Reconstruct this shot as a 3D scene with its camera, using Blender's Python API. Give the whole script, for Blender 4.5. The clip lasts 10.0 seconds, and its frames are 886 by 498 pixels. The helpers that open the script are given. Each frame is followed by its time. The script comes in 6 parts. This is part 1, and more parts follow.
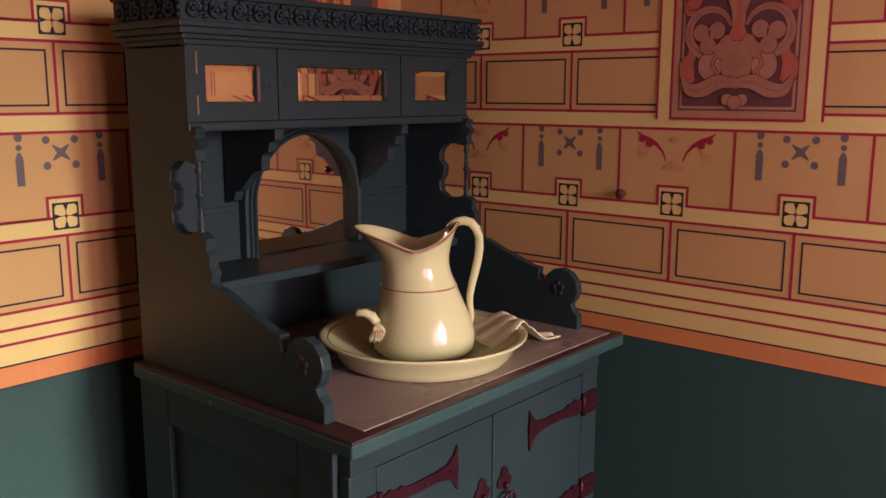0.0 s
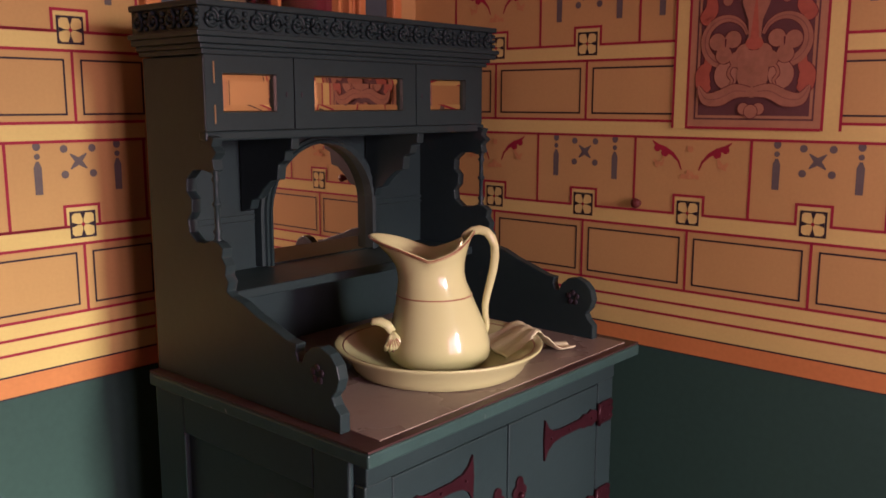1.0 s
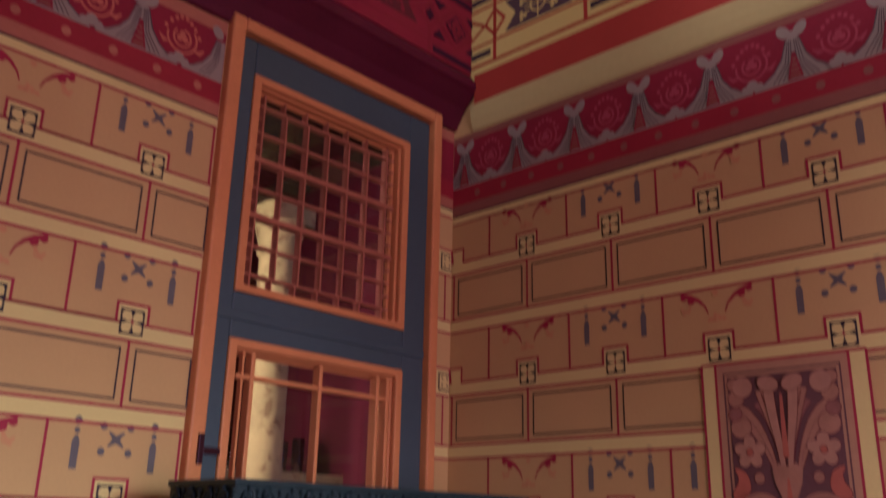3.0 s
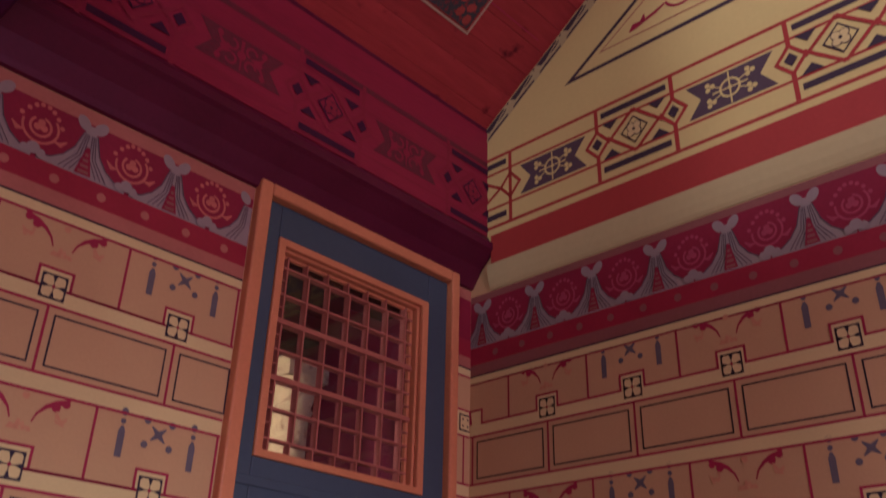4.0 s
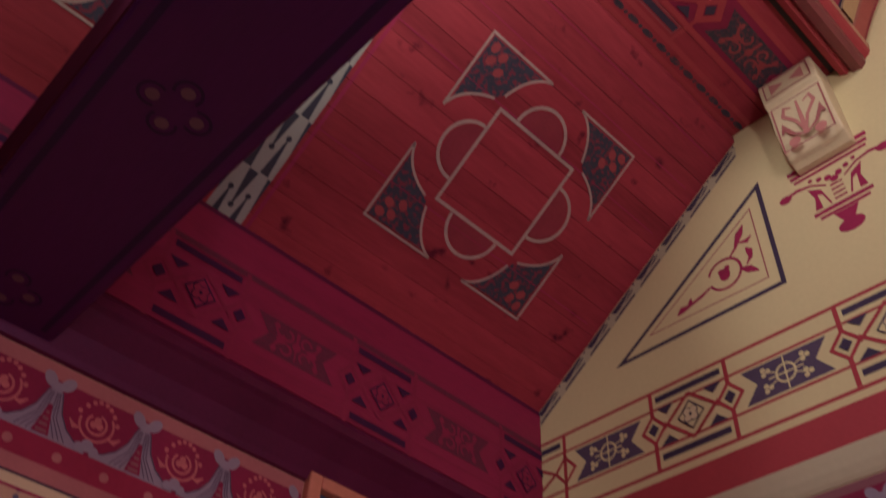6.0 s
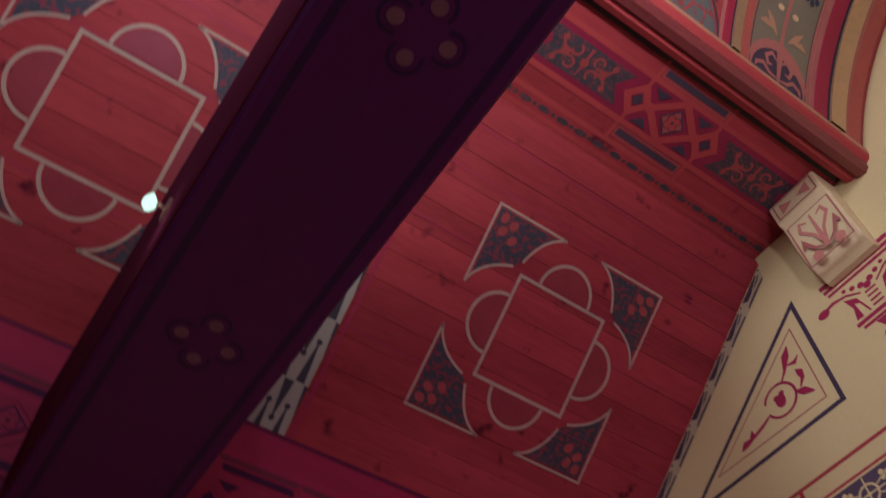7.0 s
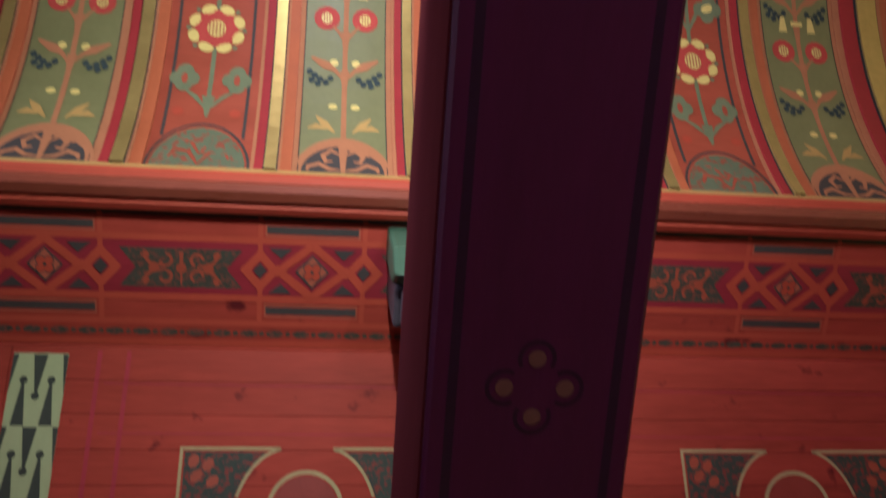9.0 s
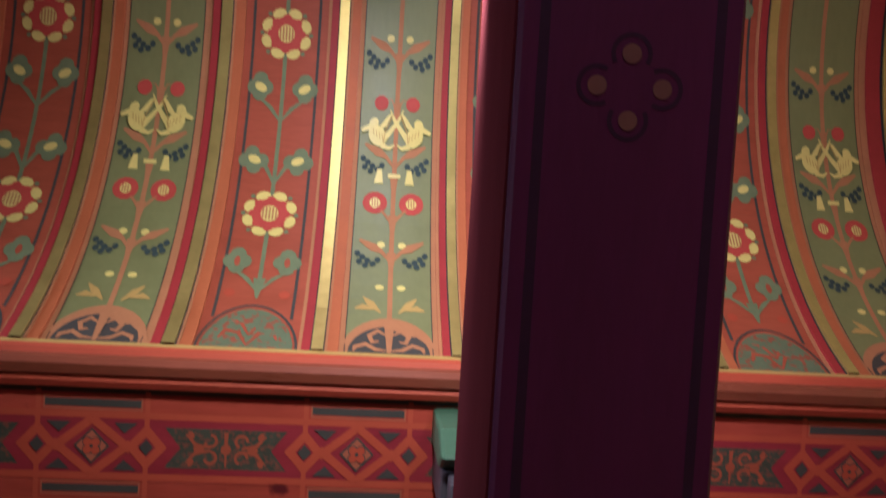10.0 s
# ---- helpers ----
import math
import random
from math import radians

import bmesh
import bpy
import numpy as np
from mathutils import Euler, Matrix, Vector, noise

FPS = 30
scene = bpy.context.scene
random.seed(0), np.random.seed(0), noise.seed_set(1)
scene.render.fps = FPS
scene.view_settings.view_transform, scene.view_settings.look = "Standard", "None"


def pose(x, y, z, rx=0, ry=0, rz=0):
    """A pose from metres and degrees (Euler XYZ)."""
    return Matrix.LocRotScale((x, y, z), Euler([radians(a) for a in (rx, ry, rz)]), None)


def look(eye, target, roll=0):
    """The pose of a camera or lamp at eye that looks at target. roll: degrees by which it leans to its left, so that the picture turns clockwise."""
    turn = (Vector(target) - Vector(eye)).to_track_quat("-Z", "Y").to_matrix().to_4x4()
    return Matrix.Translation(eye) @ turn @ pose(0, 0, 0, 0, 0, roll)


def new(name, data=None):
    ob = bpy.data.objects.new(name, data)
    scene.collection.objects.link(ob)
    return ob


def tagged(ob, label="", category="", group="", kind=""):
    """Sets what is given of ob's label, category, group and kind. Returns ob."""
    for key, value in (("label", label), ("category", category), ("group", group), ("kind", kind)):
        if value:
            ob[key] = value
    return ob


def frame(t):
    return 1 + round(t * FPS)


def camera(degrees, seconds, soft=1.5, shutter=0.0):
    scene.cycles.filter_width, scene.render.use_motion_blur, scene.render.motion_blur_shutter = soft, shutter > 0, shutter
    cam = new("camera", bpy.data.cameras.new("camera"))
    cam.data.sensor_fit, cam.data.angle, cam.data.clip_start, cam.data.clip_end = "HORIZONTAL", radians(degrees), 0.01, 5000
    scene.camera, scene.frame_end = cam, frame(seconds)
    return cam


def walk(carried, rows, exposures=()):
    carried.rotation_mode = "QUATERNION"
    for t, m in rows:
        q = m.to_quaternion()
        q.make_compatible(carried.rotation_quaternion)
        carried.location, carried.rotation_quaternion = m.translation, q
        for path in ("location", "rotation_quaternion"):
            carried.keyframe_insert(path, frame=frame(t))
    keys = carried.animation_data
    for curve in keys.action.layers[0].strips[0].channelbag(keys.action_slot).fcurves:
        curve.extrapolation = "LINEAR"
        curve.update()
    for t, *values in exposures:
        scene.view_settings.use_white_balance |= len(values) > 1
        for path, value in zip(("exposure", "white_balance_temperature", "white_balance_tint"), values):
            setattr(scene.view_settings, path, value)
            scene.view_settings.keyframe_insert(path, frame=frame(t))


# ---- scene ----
cam = camera(53.8, 10.0, 1.5, 0.5)
PATH = [
    (0, (-1.94, -1.823, 1.349), (-0.443, -0.544, 0.999), 0.1),
    (0.5, (-1.939, -1.819, 1.348), (-0.449, -0.532, 0.998), 0.1),
    (1, (-1.945, -1.815, 1.351), (-0.462, -0.515, 1.019), 0.1),
    (1.5, (-1.944, -1.815, 1.368), (-0.453, -0.5, 1.148), 0.6),
    (1.7, (-1.954, -1.81, 1.384), (-0.447, -0.505, 1.252), 1.0),
    (1.8, (-1.962, -1.805, 1.398), (-0.441, -0.509, 1.324), 1.3),
    (2, (-1.957, -1.805, 1.404), (-0.425, -0.52, 1.46), 1.6),
    (2.2, (-1.957, -1.808, 1.425), (-0.441, -0.513, 1.628), 1.4),
    (2.5, (-1.968, -1.81, 1.438), (-0.479, -0.519, 1.782), 1.2),
    (2.7, (-1.969, -1.818, 1.444), (-0.529, -0.507, 1.888), 1.2),
    (2.9, (-1.97, -1.827, 1.451), (-0.57, -0.512, 1.996), 1.3),
    (3, (-1.97, -1.831, 1.454), (-0.589, -0.519, 2.063), 1.3),
    (3.2, (-1.972, -1.833, 1.451), (-0.622, -0.532, 2.147), 1.7),
    (4.5, (-2.043, -1.782, 1.515), (-0.797, -0.6, 2.541), 1.4),
    (4.9, (-2.023, -1.777, 1.518), (-0.829, -0.631, 2.64), 2.2),
    (5, (-2.038, -1.788, 1.52), (-0.862, -0.651, 2.671), 2.3),
    (5.5, (-2.047, -1.81, 1.529), (-0.972, -0.704, 2.804), 3.0),
    (5.7, (-2.041, -1.825, 1.537), (-1.023, -0.722, 2.859), 3.6),
    (6.8, (-2.065, -1.838, 1.573), (-1.316, -0.892, 3.169), -0.8),
    (7, (-2.064, -1.859, 1.576), (-1.364, -0.951, 3.214), -3.5),
    (7.1, (-2.056, -1.864, 1.555), (-1.385, -0.974, 3.215), -4.3),
    (7.5, (-2.067, -1.877, 1.582), (-1.474, -1.056, 3.307), -10.1),
    (8, (-2.074, -1.91, 1.598), (-1.581, -1.199, 3.401), -18.2),
    (8.5, (-2.083, -1.94, 1.602), (-1.681, -1.338, 3.467), -25.6),
    (8.9, (-2.085, -1.96, 1.622), (-1.797, -1.444, 3.533), -25.6),
    (9, (-2.101, -1.969, 1.623), (-1.829, -1.497, 3.547), -26.9),
    (9.5, (-2.11, -1.998, 1.625), (-1.895, -1.709, 3.592), -33.4),
    (10, (-2.127, -2.002, 1.615), (-1.958, -1.905, 3.606), -56.9),
]
walk(cam, [(t, look(eye, target, roll)) for t, eye, target, roll in PATH], [(0.0, 0.14, 5300, 108), (1.5, 0.18, 5400, 108), (2.0, 0.2, 5250, 108), (2.5, 0.26, 4700, 84), (4.5, 0.1, 4500, 96), (7.0, 0.0, 4250, 92), (8.5, 0.05, 4150, 53), (10.0, 0.12, 4100, 48)])

# ---- world and light ----
world = bpy.data.worlds.new("world")
scene.world = world
world.use_nodes = True
wn = world.node_tree
sky = wn.nodes.new("ShaderNodeTexSky")
sky.sky_type, sky.sun_disc, sky.sun_elevation, sky.sun_rotation = "NISHITA", False, radians(30), radians(200)
wn.nodes["Background"].inputs[1].default_value = 0.08
wn.links.new(sky.outputs[0], wn.nodes["Background"].inputs[0])


def area(name, m, sx, sy, power, col, spread=180):
    l = bpy.data.lights.new(name, "AREA")
    l.shape, l.size, l.size_y, l.energy, l.color = "RECTANGLE", sx, sy, power, col
    l.spread = radians(spread)
    o = new(name, l)
    o.matrix_world = m
    return o


DAY = (1.0, 0.92, 0.42)
LAWN = (0.84, 1.0, 0.38)
AMBER = (1.0, 0.63, 0.32)
# daylight in the openings of the three south windows, greenish off the lawn in the low sun, and the narrow west one
for x, power, tx, ty, tz, spread, tone in ((-0.8, 33, -1.25, 0, -0.55, 44, LAWN), (-1.65, 18, -0.5, 0, 0.7, 105, AMBER), (-2.5, 16, -0.4, 0, 0.7, 105, AMBER)):
    area("window_light_south", look((x, -5.4, 1.4), (tx, ty, tz)), 0.55, 1.7, power, tone, spread)
area("window_light_west", look((-4.3, -1.5, 1.9), (0, -2.05, 1.4)), 0.35, 1.4, 3.2, (1.0, 0.84, 0.4), 28)
# unseen fill high in the west, added to brighten the cream gable
area("added_gable_fill", look((-4.3, -2.4, 4.15), (0, -1.3, 3.4)), 0.9, 0.6, 5.5, (1.0, 0.95, 0.4), 56)
# fill added inside the next room to brighten its column; no window there
area("next_room_fill", look((-3.1, 0.9, 2.0), (0, 0.8, 2.0)), 0.6, 1.6, 8, (1.0, 0.88, 0.3), 40)


def bulb_light(name, at, power):
    l = bpy.data.lights.new(name, "POINT")
    l.energy, l.color, l.shadow_soft_size = power, (1.0, 0.84, 0.38), 0.03
    new(name, l).location = at


bulb_light("beam_and_fill_light", (-1.995, -0.925, 2.86), 0.08)


def fill_uplight(name, at, target, power, col):
    """An added fill spot by the beam that throws its light upwards."""
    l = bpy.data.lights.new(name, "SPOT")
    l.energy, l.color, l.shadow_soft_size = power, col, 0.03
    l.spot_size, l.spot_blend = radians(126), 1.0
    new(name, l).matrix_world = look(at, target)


# two unseen fills, added to brighten the vault, slope and east gable
fill_uplight("beam_and_fill_light", (-2.08, -2.52, 3.06), (-2.06, -1.5, 4.4), 92.0, (0.96, 0.96, 0.32))
fill_uplight("beam_and_fill_light", (-1.52, -2.52, 3.06), (-1.0, -1.9, 4.5), 40.0, (1.0, 0.86, 0.38))

# unseen source added so that the gilded ribs gleam
bulb_light("added_pendant_light", (-2.14, -2.92, 4.2), 16.0)


# ---- materials ----
def mat(name, col, rough=0.6, var=0.16, scale=6.0, bump=0.15, fine=90.0, metal=0.0, stretch=(1, 1, 1), island=0.0, coat=0.0, spec=0.22, stain=None, stain_at=0.62):
    m = bpy.data.materials.new(name)
    m.use_nodes = True
    nt = m.node_tree
    b = nt.nodes["Principled BSDF"]
    tc = nt.nodes.new("ShaderNodeTexCoord")
    mp = nt.nodes.new("ShaderNodeMapping")
    mp.inputs["Scale"].default_value = stretch
    nt.links.new(tc.outputs["Object"], mp.inputs[0])
    n1, n2 = nt.nodes.new("ShaderNodeTexNoise"), nt.nodes.new("ShaderNodeTexNoise")
    for n, s, d in ((n1, scale, 5), (n2, fine, 3)):
        n.inputs["Scale"].default_value, n.inputs["Detail"].default_value = s, d
        nt.links.new(mp.outputs[0], n.inputs["Vector"])
    ramp = nt.nodes.new("ShaderNodeMix")
    ramp.data_type = "RGBA"
    ramp.inputs["A"].default_value = (*[c * (1 - var) for c in col], 1)
    ramp.inputs["B"].default_value = (*[min(1, c * (1 + var)) for c in col], 1)
    f = nt.nodes.new("ShaderNodeMath")
    f.operation = "ADD"
    f2 = nt.nodes.new("ShaderNodeMath")
    f2.operation = "MULTIPLY_ADD"
    f2.inputs[1].default_value, f2.inputs[2].default_value = 0.6, -0.3
    nt.links.new(n2.outputs[0], f2.inputs[0])
    nt.links.new(n1.outputs[0], f.inputs[0])
    nt.links.new(f2.outputs[0], f.inputs[1])
    last = f
    if island:
        g = nt.nodes.new("ShaderNodeNewGeometry")
        f3 = nt.nodes.new("ShaderNodeMath")
        f3.operation = "MULTIPLY_ADD"
        f3.inputs[1].default_value = island
        nt.links.new(g.outputs["Random Per Island"], f3.inputs[0])
        nt.links.new(f.outputs[0], f3.inputs[2])
        last = f3
    nt.links.new(last.outputs[0], ramp.inputs["Factor"])
    out = ramp.outputs["Result"]
    if stain:
        n3 = nt.nodes.new("ShaderNodeTexNoise")
        n3.inputs["Scale"].default_value, n3.inputs["Detail"].default_value = scale * 2.3, 8
        nt.links.new(tc.outputs["Object"], n3.inputs["Vector"])
        cr = nt.nodes.new("ShaderNodeValToRGB")
        cr.color_ramp.elements[0].position, cr.color_ramp.elements[1].position = stain_at, stain_at + 0.1
        nt.links.new(n3.outputs[0], cr.inputs[0])
        mx = nt.nodes.new("ShaderNodeMix")
        mx.data_type = "RGBA"
        mx.inputs["B"].default_value = (*stain, 1)
        nt.links.new(out, mx.inputs["A"])
        nt.links.new(cr.outputs[0], mx.inputs["Factor"])
        out = mx.outputs["Result"]
    nt.links.new(out, b.inputs["Base Color"])
    r = nt.nodes.new("ShaderNodeMath")
    r.operation = "MULTIPLY_ADD"
    r.inputs[1].default_value, r.inputs[2].default_value = 0.25, max(0.02, rough - 0.12)
    nt.links.new(n1.outputs[0], r.inputs[0])
    nt.links.new(r.outputs[0], b.inputs["Roughness"])
    b.inputs["Metallic"].default_value = metal
    b.inputs["Coat Weight"].default_value = coat
    b.inputs["Specular IOR Level"].default_value = spec
    if bump:
        bp = nt.nodes.new("ShaderNodeBump")
        bp.inputs["Strength"].default_value, bp.inputs["Distance"].default_value = bump, 0.002
        nt.links.new(n2.outputs[0], bp.inputs["Height"])
        nt.links.new(bp.outputs[0], b.inputs["Normal"])
    return m


def plain(name, col, rough, metal=0.0, trans=0.0, emit=0.0):
    m = bpy.data.materials.new(name)
    m.use_nodes = True
    b = m.node_tree.nodes["Principled BSDF"]
    b.inputs["Base Color"].default_value = (*col, 1)
    b.inputs["Roughness"].default_value, b.inputs["Metallic"].default_value = rough, metal
    b.inputs["Transmission Weight"].default_value = trans
    b.inputs["Emission Color"].default_value, b.inputs["Emission Strength"].default_value = (*col, 1), emit
    return m


BUFF = mat("buff_paint", (0.53, 0.365, 0.085), 0.7, 0.1, 3, 0.12, 140)
CREAM = mat("cream_paint", (0.65, 0.57, 0.13), 0.7, 0.1, 4, 0.12, 140)
REDLINE = mat("red_line_paint", (0.34, 0.028, 0.036), 0.65, 0.2, 9)
BLACK = mat("black_paint", (0.03, 0.025, 0.03), 0.6, 0.3, 9)
GREY = mat("grey_blue_paint", (0.13, 0.125, 0.105), 0.65, 0.2, 20)
ORANGE = mat("orange_paint", (0.62, 0.26, 0.04), 0.5, 0.15, 5)
PALEORANGE = mat("faded_orange_paint", (0.55, 0.24, 0.075), 0.7, 0.15, 30)
DADO = mat("dado_green_paint", (0.022, 0.082, 0.06), 0.6, 0.18, 2, 0.2, 60)
FRIEZE = mat("frieze_red_paint", (0.24, 0.02, 0.024), 0.65, 0.18, 8)
TENT = mat("grey_canopy_paint", (0.3, 0.26, 0.17), 0.65, 0.12, 15)
BROWNLINE = mat("brown_and_shaded_band_paint", (0.25, 0.1, 0.05), 0.6, 0.15, 8)
PLASTER = mat("cream_plaster", (0.67, 0.6, 0.1), 0.75, 0.07, 2, 0.15, 60)
COVE = mat("pale_cove_plaster", (0.5, 0.46, 0.12), 0.75, 0.1, 2, 0.15, 60)
BANDRED = mat("scarlet_paint", (0.4, 0.058, 0.014), 0.6, 0.12, 6)
INK = mat("dark_slate_paint", (0.058, 0.044, 0.042), 0.65, 0.2, 10)
UMBER = mat("umber_paint", (0.1, 0.075, 0.065), 0.65, 0.2, 20)
TEAL = mat("teal_cabinet_paint", (0.015, 0.034, 0.034), 0.42, 0.2, 3, 0.12, 50, stain=(0.06, 0.05, 0.045), stain_at=0.66)
TEALWORN = mat("worn_teal_edge_paint", (0.022, 0.064, 0.056), 0.45, 0.3, 14, 0.2, 80, stain=(0.38, 0.36, 0.3), stain_at=0.68)
BROWNEDGE = mat("dark_varnished_wood", (0.05, 0.025, 0.02), 0.35, 0.3, 10, 0.2, 70)
MARBLE = mat("pinkish_marble", (0.23, 0.18, 0.135), 0.28, 0.12, 5, 0.03, 60, stain=(0.2, 0.14, 0.11), stain_at=0.6)
CHINA = mat("white_glazed_china", (0.52, 0.55, 0.23), 0.12, 0.03, 3, 0.02, 20, coat=0.2, spec=0.4)
GILT = mat("brown_gilt_line", (0.3, 0.14, 0.06), 0.3, 0.2, 20)
IRON = mat("dark_red_iron", (0.035, 0.008, 0.011), 0.4, 0.35, 25, 0.3, 90, metal=0.3)
MIRROR = plain("mirror_silver", (0.88, 0.78, 0.52), 0.015, 1.0)
GLASS = plain("window_glass", (0.95, 0.95, 0.93), 0.02, 0.0, 1.0)
DOORBLUE = mat("door_blue_paint", (0.058, 0.096, 0.1), 0.5, 0.15, 3, 0.15, 50)
PLANK = mat("red_stained_boards", (0.29, 0.041, 0.016), 0.5, spec=0.06, stain=(0.1, 0.012, 0.012), stain_at=0.64, var=0.42, scale=5, bump=0.3, fine=45, stretch=(0.22, 1.6, 1.6), island=0.3)
DARKRED = mat("dark_red_wood", (0.25, 0.02, 0.026), 0.5, 0.25, 6, 0.2, 60, stretch=(0.3, 2, 2))
MAROON = mat("maroon_cornice_paint", (0.1, 0.01, 0.022), 0.5, 0.25, 6)
BEAM = mat("dark_maroon_beam", (0.078, 0.009, 0.055), 0.6, 0.2, 5, 0.2, 60, stretch=(2, 0.25, 2))
BEAMSIDE = mat("red_brown_beam_side", (0.09, 0.018, 0.022), 0.85, 0.2, 5, 0.2, 60, spec=0.0, stretch=(2, 0.25, 2))
DOT = mat("dull_brown_paint", (0.16, 0.075, 0.055), 0.6, 0.15, 20)
LINECREAM = mat("cream_line_paint", (0.42, 0.31, 0.125), 0.6, 0.2, 20)
SLATE = mat("slate_green_paint", (0.045, 0.05, 0.04), 0.6, 0.3, 25, stain=(0.2, 0.035, 0.02), stain_at=0.5)
RAILBROWN = mat("glossy_red_brown_varnish", (0.2, 0.045, 0.018), 0.3, 0.25, 8, 0.2, 60, stretch=(0.3, 2, 2), spec=0.4)
PALEGREEN = mat("pale_green_scroll_paint", (0.38, 0.39, 0.18), 0.6, 0.12, 14)
DARKSCROLL = mat("dark_scroll_paint", (0.05, 0.052, 0.04), 0.6, 0.2, 14)
BEAMLINE = mat("dark_violet_line_paint", (0.03, 0.009, 0.035), 0.6, 0.2, 20)
UMBERBAND = mat("dim_brown_green_paint", (0.12, 0.024, 0.022), 0.6, 0.35, 40, stain=(0.14, 0.018, 0.02), stain_at=0.5)
WORNGREEN = mat("worn_green_paint", (0.12, 0.13, 0.07), 0.6, 0.2, 20, stain=(0.25, 0.06, 0.022), stain_at=0.52)
GREENBAND = mat("dark_green_paint", (0.055, 0.05, 0.037), 0.6, 0.35, 30, stain=(0.16, 0.05, 0.03), stain_at=0.5)
SAGE = mat("sage_green_paint", (0.19, 0.17, 0.055), 0.42, 0.15, 10, 0.15, 60, stretch=(1, 0.3, 1), spec=0.4)
RUSSET = mat("russet_paint", (0.32, 0.062, 0.02), 0.45, 0.25, 8, 0.2, 60, stretch=(0.3, 2, 1))
GILTRIB = mat("gilded_rib", (0.62, 0.44, 0.1), 0.36, 0.15, 10, 0.1, 40, metal=0.75)
TERRA = mat("terracotta_paint", (0.42, 0.105, 0.022), 0.5, 0.15, 10)
DEEPRED = mat("deep_red_paint", (0.3, 0.025, 0.02), 0.5, 0.15, 10)
YELLOW = mat("yellow_paint", (0.66, 0.48, 0.1), 0.34, 0.15, 12)
OCHRE = mat("ochre_paint", (0.46, 0.26, 0.05), 0.5, 0.15, 12)
POPPY = mat("poppy_red_paint", (0.43, 0.055, 0.03), 0.55, 0.15, 12)
STEM = mat("tan_stem_paint", (0.4, 0.15, 0.05), 0.6, 0.15, 12)
LEAFGREEN = mat("leaf_green_paint", (0.16, 0.165, 0.08), 0.6, 0.2, 20)
GRAPE = mat("blue_black_paint", (0.04, 0.05, 0.055), 0.6, 0.2, 20)
PANELDARK = mat("panel_ground_paint", (0.13, 0.062, 0.05), 0.6, 0.2, 10)
PANELTAN = mat("panel_tan_paint", (0.36, 0.185, 0.08), 0.65, 0.25, 25)
PANELLIGHT = mat("panel_light_tan_paint", (0.4, 0.22, 0.1), 0.65, 0.2, 25)
PANELORANGE = mat("panel_orange_paint", (0.42, 0.13, 0.05), 0.65, 0.2, 25)
GREENCAP = mat("green_capital_paint", (0.06, 0.1, 0.06), 0.5, 0.2, 12)
FLOORWOOD = mat("floor_boards_wood", (0.16, 0.09, 0.05), 0.45, 0.25, 4, 0.2, 50, stretch=(0.3, 2, 1), island=0.4)
REDROOM = mat("red_room_paint", (0.11, 0.008, 0.014), 0.6, 0.15, 4)
COLUMN = mat("pale_column_stone", (0.5, 0.4, 0.1), 0.7, 0.3, 9, stain=(0.3, 0.2, 0.05), stain_at=0.55)
DARKWOOD = mat("dark_room_timber", (0.05, 0.025, 0.025), 0.6, 0.2, 6)
BULB = plain("lit_bulb_glass", (0.66, 1.0, 0.16), 0.3, 0, 0, 1.25)
BULB.node_tree.nodes["Principled BSDF"].inputs["Base Color"].default_value = (0.02, 0.02, 0.01, 1)
BRASS = mat("dark_brass", (0.3, 0.2, 0.08), 0.35, 0.2, 20, metal=0.8)


